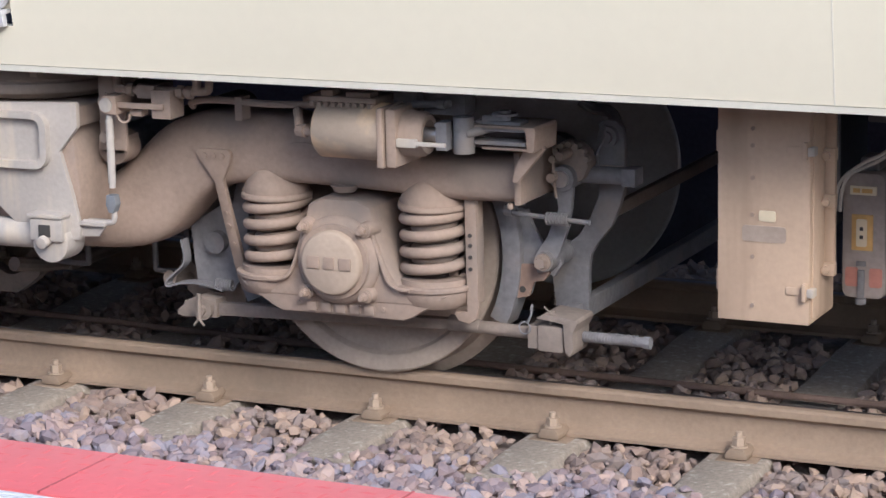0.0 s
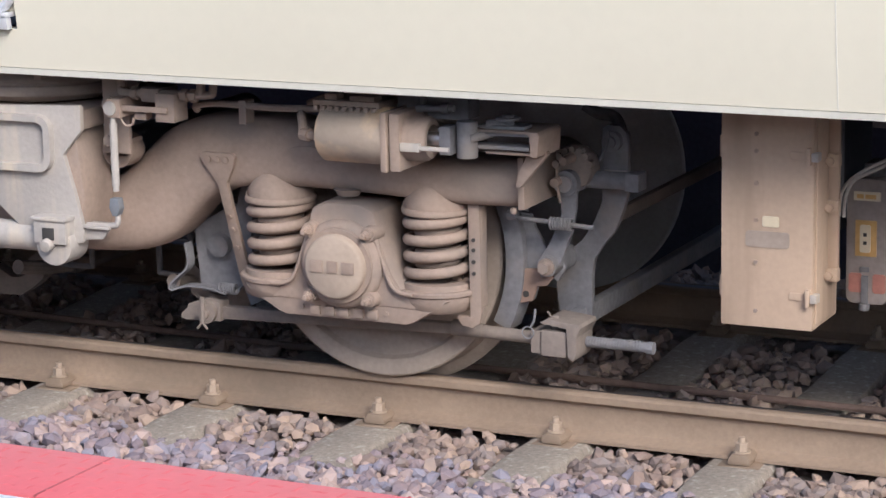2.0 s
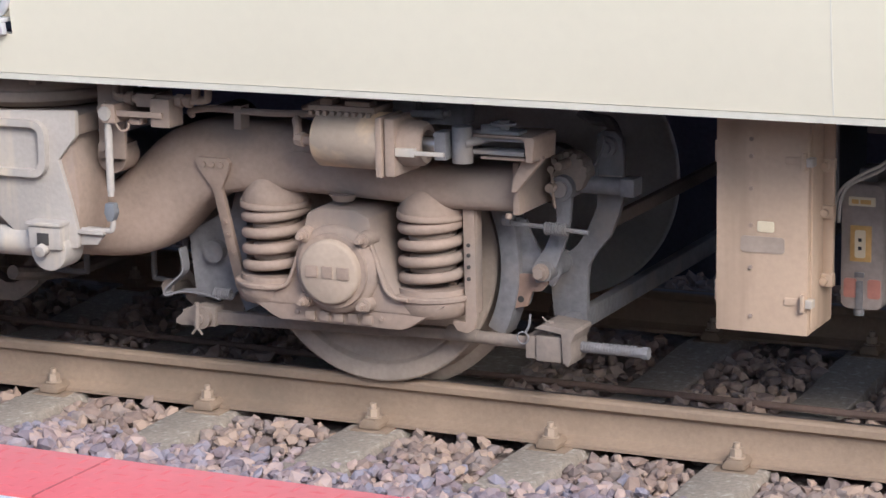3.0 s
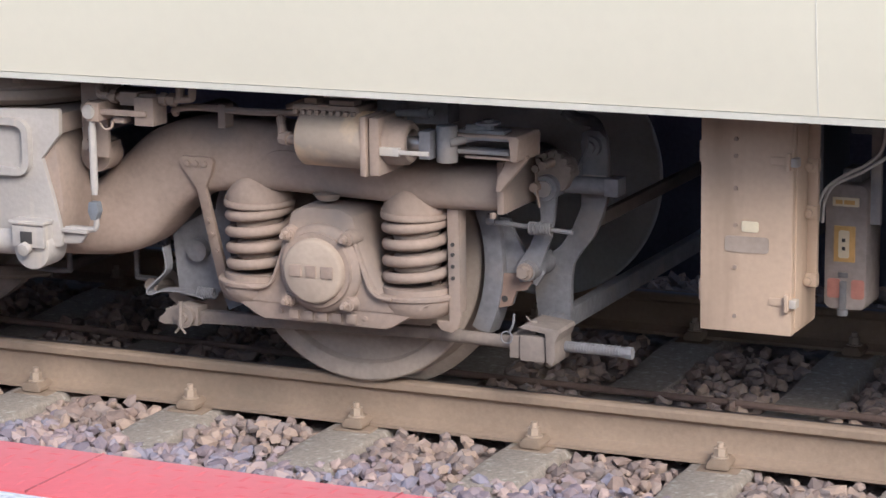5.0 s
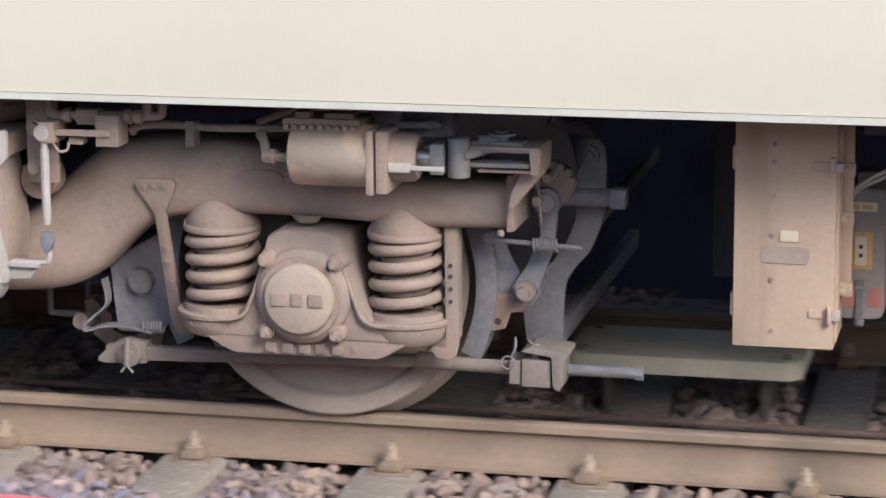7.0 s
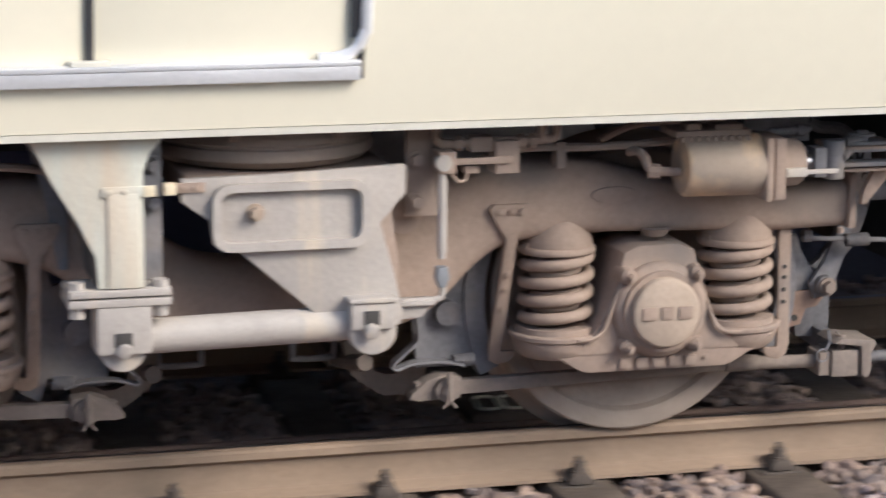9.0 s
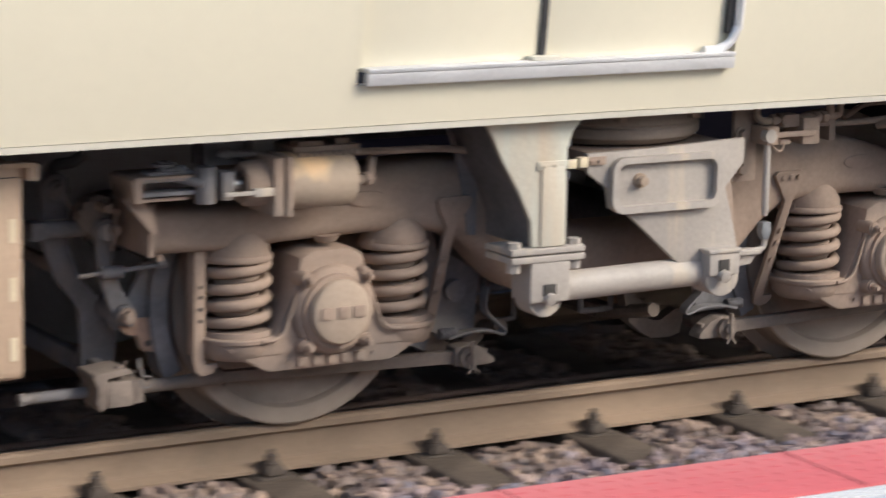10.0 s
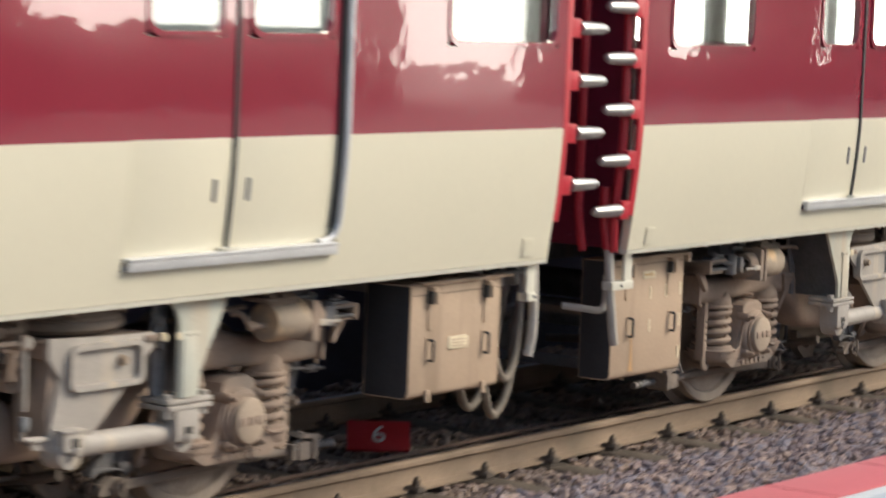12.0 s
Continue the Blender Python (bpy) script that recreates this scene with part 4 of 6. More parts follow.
def control_box(car_a):
    """The upright box, its pipe rails and the canister beside it, behind the leading bogie."""
    y = 0.07
    bm = bmesh.new()
    box(bm, 1.160, 1.424, y, 0.30, 0.330, 0.928)
    c = part("control_box", bm, M_BOX, car_a, "upright beige dusty control box with bolted cover", bevel=0.005)
    bm = bmesh.new()
    box(bm, 1.424, 1.430, y + 0.02, 0.28, 0.345, 0.915)
    part("box_edge", bm, M_BOX, c, bevel=0.004)
    for z in (0.872, 0.825, 0.735, 0.632, 0.514, 0.376):
        bm = bmesh.new()
        cyl(bm, (1.262, y, z), (1.262, y - 0.006, z), 0.006, seg=10)
        part("cover_bolt", bm, M_DUSTY, c)
    for z in (0.818, 0.425):
        bm = bmesh.new()
        plate(bm, round_rect(1.358, 1.418, z - 0.011, z + 0.011, 0.006), y - 0.004, y)
        box(bm, 1.408, 1.420, y - 0.02, y + 0.03, z - 0.024, z + 0.024)
        part("latch", bm, M_BOX, c, bevel=0.002)
        bm = bmesh.new()
        box(bm, 1.420, 1.440, y - 0.014, y + 0.02, z - 0.014, z + 0.010)
        part("latch_bow", bm, M_PALE, c, bevel=0.003)
    for z in (0.83, 0.44):
        bm = bmesh.new()
        box(bm, 1.152, 1.162, y + 0.01, y + 0.06, z - 0.03, z + 0.03)
        part("hinge", bm, M_BOX, c, bevel=0.003)
    bm = bmesh.new()
    plate(bm, round_rect(1.280, 1.328, 0.615, 0.645, 0.006), y - 0.004, y)
    part("name_plate", bm, M_LABEL, c, "small cream name plate", bevel=0.001)
    bm = bmesh.new()
    plate(bm, round_rect(1.232, 1.358, 0.557, 0.602, 0.010), y - 0.003, y)
    part("faded_patch", bm, mat("faded_grey_paint", (0.37, 0.295, 0.235), 0.8, vary=0.1, scale=12), c, "faded grey painted patch", bevel=0.0)
    # rails that carry the box
    bm = bmesh.new()
    box(bm, 1.428, 1.458, y + 0.12, y + 0.14, 0.45, 0.985)
    box(bm, 1.400, 1.430, y + 0.12, y + 0.14, 0.64, 0.70)
    box(bm, 1.400, 1.430, y + 0.12, y + 0.14, 0.86, 0.985)
    part("carrier_rail", bm, M_BOX, car_a, bevel=0.003)
    for z in (0.79, 0.66, 0.468):
        bm = bmesh.new()
        box(bm, 1.412, 1.462, y + 0.105, y + 0.135, z - 0.018, z + 0.018)
        cyl(bm, (1.440, y + 0.105, z), (1.440, y + 0.085, z), 0.012, seg=8)
        part("rail_clip", bm, M_BOX, car_a, bevel=0.003)
    for x, w in ((1.408, 0.009), (1.575, 0.014), (1.70, 0.014)):
        bm = bmesh.new()
        box(bm, x - w, x + w, 0.36, 0.38, 0.60, 0.985)
        part("support_strap", bm, M_GREY, car_a)
    bm = bmesh.new()
    box(bm, 1.46, 2.2, 0.50, 0.54, 0.83, 0.985)
    part("cross_bearer", bm, M_GREY, car_a, bevel=0.006)
    for off in (0.0, 0.035):
        bm = bmesh.new()
        tube(bm, [(1.415 + off * 0.4, 0.34, 0.60), (1.420 + off * 0.4, 0.34, 0.66), (1.445 + off * 0.3, 0.34, 0.705), (1.50, 0.34, 0.745 - off * 0.4), (1.555, 0.34, 0.775 - off * 0.4), (1.60 + off, 0.34, 0.83), (1.61 + off, 0.34, 0.98)], 0.0052, seg=8)
        part("cable", bm, M_PIPE, car_a, "dusty bent cable")
    # canister with labels
    bm = bmesh.new()
    plate(bm, round_rect(1.403, 1.530, 0.326, 0.694, 0.025), 0.445, 0.60)
    can = part("canister", bm, M_CAN, car_a, "brown-grey dusty canister with cream labels", bevel=0.014)
    bm = bmesh.new()
    plate(bm, round_rect(1.447, 1.505, 0.694, 0.735, 0.01), 0.47, 0.56)
    part("canister_cap", bm, M_GREY, can, bevel=0.008)
    bm = bmesh.new()
    box(bm, 1.428, 1.506, 0.438, 0.446, 0.630, 0.656)
    part("label_plate", bm, M_LABEL, can, bevel=0.002)
    bm = bmesh.new()
    box(bm, 1.438, 1.458, 0.4365, 0.438, 0.637, 0.649)
    box(bm, 1.463, 1.494, 0.4365, 0.438, 0.637, 0.649)
    part("marking", bm, M_YELLOW, can)
    bm = bmesh.new()
    box(bm, 1.434, 1.496, 0.438, 0.446, 0.469, 0.573)
    part("label_frame", bm, M_YELLOW, can, "worn yellow label frame", bevel=0.002)
    bm = bmesh.new()
    plate(bm, round_rect(1.449, 1.480, 0.481, 0.561, 0.006), 0.434, 0.4385)
    part("label_plate", bm, M_LABEL, can)
    bm = bmesh.new()
    for z in (0.533, 0.509):
        box(bm, 1.4595, 1.4695, 0.4325, 0.434, z - 0.005, z + 0.005)
    part("marking", bm, M_INK, can)
    bm = bmesh.new()
    box(bm, 1.453, 1.473, 0.436, 0.446, 0.326, 0.412)
    cyl(bm, (1.463, 0.44, 0.330), (1.463, 0.44, 0.312), 0.016, seg=10)
    box(bm, 1.447, 1.476, 0.440, 0.446, 0.422, 0.437)
    part("drain_cock", bm, M_GREY, can, bevel=0.003)
    for x in (1.432, 1.502):
        bm = bmesh.new()
        plate(bm, round_rect(x - 0.016, x + 0.022, 0.362, 0.418, 0.008), 0.4415, 0.446)
        part("red_mark", bm, mat("faded_red_paint", (0.47, 0.20, 0.15), 0.7, vary=0.15, scale=20), can, "faded red paint mark")
    bm = bmesh.new()
    plate(bm, round_rect(1.60, 2.3, 0.34, 0.85, 0.03), 0.46, 1.2)
    part("air_tank_case", bm, M_GREY, car_a, "dark grey dusty underfloor case", bevel=0.02)
    bm = bmesh.new()
    box(bm, 1.02, 1.15, 0.75, 1.6, 0.36, 0.99)
    part("inner_case", bm, M_BOXSIDE, car_a, "dark underfloor case", bevel=0.01)


M_SILL = mat("dull_aluminium", (0.68, 0.68, 0.68), 0.40, 0.35, vary=0.08, scale=5)
M_PIPE = mat("pale_pipe_paint", (0.47, 0.43, 0.38), 0.6, vary=0.08, scale=8)
M_CAN = mat("canister_paint", (0.33, 0.275, 0.24), 0.7, vary=0.15, scale=9)
CAR_A = empty("train_car", pose(0, 0, 0), "cream and maroon electric train car with double doors", "train car", "cars of the train")
CAR_B = empty("train_car", pose(2 * GAP, 0, 0), "cream and maroon train car coupled behind the other", "train car", "cars of the train")
K = -2 * GAP
shell(CAR_A, -3.935, 16.5, (-2.19, -0.90), (-3.72, -2.87))
shell(CAR_B, -4.645 + K, -25.0 + K, (-7.56 + K, -6.27 + K), (-5.585 + K, -4.72 + K))
fall_guard(CAR_A, -3.935, -1, (1.198, 1.438, 1.678, 1.918, 2.158, 2.398, 2.638))
fall_guard(CAR_B, -4.645 + K, 1, (1.335, 1.575, 1.815, 2.055, 2.295, 2.535))


def belly(z):
    """How far the side stands out at a height: it curves in towards its lower edge."""
    return 0.066 * (1 - max(0.0, (1.66 - z) / 0.68) ** 1.7)


def bulge(car):
    for ob in car.children_recursive:
        if ob.type != "MESH" or min(v.co.y for v in ob.data.vertices) > SIDE + 0.03:
            continue
        bm = bmesh.new()
        bm.from_mesh(ob.data)
        for z in (1.05, 1.11, 1.18, 1.25, 1.32, 1.39, 1.46, 1.53, 1.595):
            bmesh.ops.bisect_plane(bm, geom=bm.verts[:] + bm.edges[:] + bm.faces[:], plane_co=(0, 0, z), plane_no=(0, 0, 1))
        for v in bm.verts:
            if v.co.y < SIDE + 0.1 and v.co.z > 0.98:
                v.co.y -= belly(v.co.z)
        bm.to_mesh(ob.data)
        bm.free()


bulge(CAR_A)
bulge(CAR_B)
end_cabinets(CAR_A, CAR_B)
end_gear(CAR_A, CAR_B)
control_box(CAR_A)


# ---- the bogies ----
AXLE_Z = 0.42
# brake dust, darkened in colour for the shade on parts set back
M_SHADE = mat("shaded_brake_dust", (0.22, 0.18, 0.15), 0.85, vary=0.15, scale=8)
# wheel steel for the far side, underfloor shade put into its navy colour
M_FARWHEEL = mat("shaded_wheel_steel", (0.034, 0.040, 0.058), 0.6, vary=0.2, scale=5)


def helix(bm, cx, cy, z0, z1, r, wire, turns, seg=8, per=20):
    n = int(turns * per)
    tube(bm, [(cx + r * math.cos(2 * math.pi * k / per), cy + r * math.sin(2 * math.pi * k / per), z0 + (z1 - z0) * k / n) for k in range(n + 1)], wire, seg=seg, rounded=False)
    return bm


def wheelset(bogie, x):
    """Two wheels on an axle that turns in its boxes."""
    bm = bmesh.new()
    cyl(bm, (0, -1.0, 0), (0, 1.0, 0), 0.075, seg=24)
    for y in (-0.72, 0.72):
        cyl(bm, (0, y - 0.10, 0), (0, y + 0.10, 0), 0.105, seg=24)
    axle = part("wheelset", bm, M_GREY, bogie, "dusty steel axle with two wheels")
    axle.location = (x, TRACK, AXLE_Z)
    for s in (-1, 1):
        bm = bmesh.new()
        # from the outer hub round the rim to the flange and back inside
        prof = [(0.09, 0.80), (0.115, 0.795), (0.125, 0.765), (0.20, 0.772), (0.30, 0.776), (0.342, 0.788), (0.352, 0.808), (0.362, 0.813), (0.398, 0.813), (0.404, 0.808), (0.4035, 0.785), (0.4025, 0.735), (0.412, 0.712), (0.438, 0.702), (0.447, 0.692), (0.440, 0.682), (0.350, 0.682), (0.30, 0.715), (0.13, 0.715), (0.10, 0.69)]
        revolve(bm, [(r, s * y if s > 0 else 0.045 - y) for r, y in prof], (0, 0, 0), "y", seg=72)
        # the far wheel takes the shade-coloured copy of the steel
        part("wheel", bm, M_WHEEL if s < 0 else M_FARWHEEL, axle, "dusty brown steel wheel with a broad rim" if s < 0 else "far steel wheel with underfloor shade in its dark colour", angle=30)
    bm = bmesh.new()
    revolve(bm, [(0.441, 0.681), (0.4475, 0.685), (0.4478, 0.697), (0.441, 0.700)], (0, 0, 0), "y", seg=72)
    part("flange_edge", bm, M_TREAD, axle, "worn flange edge with its glint in the pale colour", angle=30)
    return axle


def half(bogie, ax, m):
    """All that belongs to one axle, outwards to the end; u runs outwards from the axle."""
    def U(u):
        return ax + m * u

    def outline(bm, pts, y0, y1):
        return plate(bm, [(U(u), z) for u, z in pts], y0, y1)

    def ubox(bm, u0, u1, *r):
        return box(bm, min(U(u0), U(u1)), max(U(u0), U(u1)), *r)

    def P(u, y, z):
        return (U(u), y, z)

    wheel = wheelset(bogie, ax)

    # axle box with its spring pans and cap
    bm = bmesh.new()
    outline(bm, [(-0.105, 0.580), (-0.06, 0.600), (0.06, 0.600), (0.105, 0.580), (0.122, 0.50), (0.160, 0.40), (0.205, 0.335), (-0.205, 0.335), (-0.160, 0.40), (-0.122, 0.50)], 0.032, 0.30)
    axle_box = part("axle_box", bm, M_DUSTY, bogie, "dusty brown cast axle box", bevel=0.018)
    bm = bmesh.new()
    outline(bm, [(-0.345, 0.332), (-0.30, 0.300), (-0.225, 0.256), (-0.20, 0.247), (0.20, 0.247), (0.225, 0.256), (0.30, 0.300), (0.345, 0.332)], 0.034, 0.27)
    part("lower_arm", bm, M_DUSTY, axle_box, bevel=0.012)
    bm = bmesh.new()
    revolve(bm, [(0.02, 0.10), (0.134, 0.10), (0.134, 0.024), (0.130, 0.012), (0.122, 0.005), (0.114, 0.002), (0.112, -0.010), (0.02, -0.010)], P(0, 0, AXLE_Z), seg=40)
    part("housing", bm, M_DUSTY, axle_box, angle=40)
    for a in (45, 135, 225, 315):
        bm = bmesh.new()
        cyl(bm, P(0.138 * math.cos(radians(a)), 0.06, AXLE_Z + 0.138 * math.sin(radians(a))), P(0.138 * math.cos(radians(a)), 0.000, AXLE_Z + 0.138 * math.sin(radians(a))), 0.029, 0.022, seg=16)
        part("bolt_lug", bm, M_DUSTY, axle_box, angle=40)
    bm = bmesh.new()
    revolve(bm, [(0.02, 0.0), (0.097, 0.0), (0.097, -0.026), (0.094, -0.033), (0.087, -0.037), (0.002, -0.038)], P(0, 0, AXLE_Z), seg=44)
    cap = part("bearing_cap", bm, mat("cap_dust", (0.40, 0.315, 0.24), 0.85, vary=0.08, scale=8), axle_box, "round dusty bearing cap with raised marks", angle=40)
    for k, w in ((-0.052, 0.040), (0.0, 0.034), (0.052, 0.040)):
        bm = bmesh.new()
        box(bm, ax + k - w / 2, ax + k + w / 2, -0.043, -0.036, AXLE_Z - 0.016, AXLE_Z + 0.020)
        part("raised_mark", bm, M_DUSTY, cap, bevel=0.003)
    for k in range(5):
        bm = bmesh.new()
        x = ax - 0.095 + 0.0475 * k
        box(bm, x - 0.016, x + 0.016, 0.024, 0.045, 0.258, 0.286)
        part("raised_mark", bm, M_DUSTY, axle_box, bevel=0.003)
    for x in (-0.14, 0.14):
        bm = bmesh.new()
        cyl(bm, (ax + x, 0.028, 0.278), (ax + x, 0.045, 0.278), 0.0065, seg=10)
        part("raised_dot", bm, M_DUSTY, axle_box)
    for x in (-0.097, 0.097):
        for z in (-0.099, 0.099):
            bm = bmesh.new()
            bolt(bm, (ax + x, 0.0, AXLE_Z + z), 0.0128, 0.026)
            cyl(bm, (ax + x, -0.01, AXLE_Z + z), (ax + x, -0.036, AXLE_Z + z), 0.008, seg=8)
            part("bolt", bm, M_DUSTY, axle_box, "wired hexagonal bolt")
    # springs on their pans, and the cones they bear on
    for u in (-0.262, 0.262):
        bm = bmesh.new()
        revolve(bm, [(0.02, 0.285), (0.095, 0.285), (0.112, 0.300), (0.120, 0.325), (0.121, 0.336), (0.129, 0.340), (0.130, 0.350), (0.126, 0.354), (0.112, 0.354), (0.110, 0.370), (0.02, 0.371)], P(u, 0.14, 0), "z", seg=36)
        part("spring_pan", bm, M_DUSTY, axle_box, angle=40)
        bm = bmesh.new()
        # the pan's raised lip, running up to the housing
        w = 1 if u > 0 else -1
        tube(bm, [P(w * 0.108, 0.022, 0.515), P(w * 0.128, 0.022, 0.455), P(w * 0.150, 0.020, 0.395), P(w * 0.166, 0.018, 0.364), P(w * 0.195, 0.014, 0.349), P(w * 0.235, 0.012, 0.346)], 0.006, seg=8)
        part("rib", bm, M_DUSTY, axle_box)
        bm = bmesh.new()
        outline(bm, [(w * 0.12, 0.47), (w * 0.165, 0.37), (w * 0.19, 0.345), (w * 0.27, 0.34), (w * 0.27, 0.30), (w * 0.10, 0.30)], 0.03, 0.12)
        part("web", bm, M_DUSTY, axle_box, bevel=0.004)
        bm = bmesh.new()
        helix(bm, U(u), 0.14, 0.366, 0.592, 0.0905, 0.0165, 4.6, seg=10, per=28)
        part("coil_spring", bm, M_DUSTY, bogie, "dust-covered steel coil spring", angle=60)
        bm = bmesh.new()
        helix(bm, U(u), 0.14, 0.372, 0.578, 0.058, 0.0150, 6.6, seg=8, per=20)
        part("inner_coil_spring", bm, M_DUSTY, bogie, angle=60)
        bm = bmesh.new()
        revolve(bm, [(0.02, 0.572), (0.105, 0.572), (0.1085, 0.576), (0.1085, 0.586), (0.104, 0.590), (0.100, 0.592), (0.099, 0.604), (0.092, 0.616), (0.074, 0.638), (0.050, 0.659), (0.030, 0.672), (0.014, 0.679), (0.002, 0.681)], P(u, 0.14, 0), "z", seg=36)
        for v in bm.verts:  # the tip runs out on the face of the frame
            v.co.y -= max(0.0, v.co.z - 0.60) * 0.55
        part("spring_cone", bm, M_DUSTY, bogie, angle=50)

    # brake cylinder on the frame's shoulder
    cy, cz = -0.075, 0.830
    bm = bmesh.new()
    revolve(bm, [(m * 0.0 + 0.01, m * 0.012), (0.074, m * 0.012), (0.082, m * 0.022), (0.083, m * 0.20), (0.083, m * 0.228), (0.01, m * 0.228)], (ax, cy, cz), "x", seg=40)
    cylinder = part("brake_cylinder", bm, mat("worn_cylinder_paint", (0.36, 0.285, 0.215), 0.75, vary=0.08, scale=9, dust=(0.80, 0.55, 0.31), dust_amount=0.30), bogie, "dusty brake cylinder with yellowish worn paint", angle=40)
    bm = bmesh.new()
    outline(bm, [(0.226, 0.740), (0.246, 0.738), (0.246, 0.912), (0.226, 0.910)], cy - 0.085, cy + 0.09)
    outline(bm, [(0.252, 0.742), (0.284, 0.742), (0.284, 0.908), (0.252, 0.908)], cy - 0.078, cy + 0.09)
    part("flange", bm, M_DUSTY, cylinder, bevel=0.006)
    bm = bmesh.new()
    revolve(bm, [(0.01, m * 0.28), (0.066, m * 0.28), (0.064, m * 0.34), (0.055, m * 0.352), (0.040, m * 0.352), (0.038, m * 0.30), (0.01, m * 0.30)], (ax, cy, cz), "x", seg=32)
    part("front_cover", bm, M_DUSTY, cylinder, angle=40)
    bm = bmesh.new()
    cyl(bm, P(0.30, cy, cz), P(0.41, cy, cz), 0.020, seg=18)
    part("piston_rod", bm, M_STEEL, cylinder, "bright piston rod")
    bm = bmesh.new()
    ubox(bm, 0.285, 0.435, cy - 0.076, cy - 0.066, cz - 0.022, cz - 0.010)
    ubox(bm, 0.285, 0.345, cy - 0.078, cy - 0.060, cz - 0.028, cz - 0.004)
    part("stroke_pointer", bm, M_PALE, cylinder, "pale flat stroke pointer", bevel=0.002)
    bm = bmesh.new()
    ubox(bm, -0.012, 0.20, cy - 0.03, cy + 0.10, cz + 0.080, cz + 0.098)
    for k in range(9):
        ubox(bm, -0.005 + 0.023 * k, 0.009 + 0.023 * k, cy - 0.045, cy - 0.02, cz + 0.070, cz + 0.084)
    ubox(bm, 0.02, 0.06, cy - 0.02, cy + 0.03, cz + 0.098, cz + 0.115)
    ubox(bm, 0.10, 0.18, cy - 0.02, cy + 0.03, cz + 0.096, cz + 0.112)
    part("mount", bm, M_DUSTY, cylinder, bevel=0.003)
    bm = bmesh.new()
    tube(bm, [P(-0.105, 0.0, 0.862), P(-0.092, -0.03, 0.868), P(-0.078, -0.05, 0.85), P(-0.07, -0.06, 0.826), P(-0.045, -0.072, 0.818), P(0.012, cy, 0.816)], 0.013, seg=10)
    cyl(bm, P(-0.072, -0.06, 0.818), P(-0.042, -0.072, 0.818), 0.020, seg=8)
    part("air_elbow", bm, M_DUSTY, cylinder)
    bm = bmesh.new()
    ubox(bm, 0.215, 0.29, -0.02, 0.12, 0.905, 0.97)
    cyl(bm, P(0.28, -0.03, 0.905), P(0.40, -0.03, 0.912), 0.011, seg=10)
    cyl(bm, P(0.36, -0.03, 0.910), P(0.385, -0.03, 0.911), 0.017, seg=8)
    ubox(bm, 0.29, 0.42, 0.02, 0.10, 0.87, 0.935)
    part("valve_block", bm, M_GREY, cylinder, bevel=0.006)
    # push levers from the cylinder to the end
    bm = bmesh.new()
    for z in (0.806, 0.846):
        plate_pts = [(0.36, z), (0.64, z), (0.64, z + 0.012), (0.36, z + 0.012)]
        outline(bm, plate_pts, cy + 0.015, cy + 0.075)
    cyl(bm, P(0.455, cy + 0.01, 0.780), P(0.455, cy + 0.01, 0.885), 0.030, seg=16)
    ubox(bm, 0.385, 0.42, cy - 0.03, cy + 0.03, 0.79, 0.87)
    cyl(bm, P(0.47, cy - 0.01, 0.838), P(0.58, 0.03, 0.862), 0.013, seg=10)
    cyl(bm, P(0.50, cy + 0.04, 0.872), P(0.56, cy + 0.06, 0.872), 0.016, seg=10)
    cyl(bm, P(0.56, cy + 0.06, 0.885), P(0.56, cy + 0.06, 0.893), 0.036, seg=18)
    cyl(bm, P(0.56, cy + 0.06, 0.868), P(0.56, cy + 0.06, 0.900), 0.018, seg=8)
    ubox(bm, 0.48, 0.62, cy + 0.03, cy + 0.09, 0.862, 0.872)
    part("push_lever", bm, M_GREY, bogie, "dark grey brake push levers with pins", bevel=0.003)
    # channel at the frame's end that carries the lever
    bm = bmesh.new()
    outline(bm, [(0.47, 0.862), (0.665, 0.862), (0.672, 0.853), (0.665, 0.79), (0.645, 0.79), (0.640, 0.848), (0.47, 0.848)], -0.06, 0.10)
    outline(bm, [(0.50, 0.790), (0.665, 0.790), (0.665, 0.800), (0.50, 0.800)], -0.045, 0.10)
    outline(bm, [(0.572, 0.690), (0.588, 0.690), (0.672, 0.790), (0.665, 0.80), (0.615, 0.80), (0.578, 0.725)], 0.00, 0.025)
    part("lever_guide", bm, M_DUSTY, bogie, bevel=0.004)

    # safety hangers with hooked feet
    bm = bmesh.new()
    inner = [(-0.480, 0.712), (-0.470, 0.724), (-0.372, 0.724), (-0.362, 0.712), (-0.368, 0.685), (-0.398, 0.630), (-0.400, 0.285), (-0.362, 0.285), (-0.362, 0.268), (-0.378, 0.250), (-0.410, 0.246), (-0.430, 0.258), (-0.436, 0.30), (-0.430, 0.625), (-0.470, 0.69)]
    outline(bm, inner, 0.040, 0.058)
    for z in (0.52, 0.475, 0.415):
        cyl(bm, P(-0.415, 0.040, z), P(-0.415, 0.032, z), 0.009, seg=10)
    for u in (-0.45, -0.42, -0.39):
        cyl(bm, P(u, 0.040, 0.704), P(u, 0.033, 0.704), 0.010, seg=10)
    for v in bm.verts:  # it leans back towards its foot
        v.co.y += max(0.0, 0.66 - v.co.z) * 0.40
    part("safety_hanger", bm, M_DUSTY, bogie, "flat hooked safety hanger", bevel=0.004)
    bm = bmesh.new()
    outer = [(0.375, 0.615), (0.412, 0.615), (0.415, 0.29), (0.408, 0.255), (0.385, 0.240), (0.352, 0.246), (0.340, 0.262), (0.340, 0.275), (0.378, 0.275), (0.378, 0.33)]
    outline(bm, outer, 0.10, 0.115)
    outline(bm, [(0.405, 0.615), (0.415, 0.615), (0.415, 0.30), (0.405, 0.30)], 0.11, 0.15)
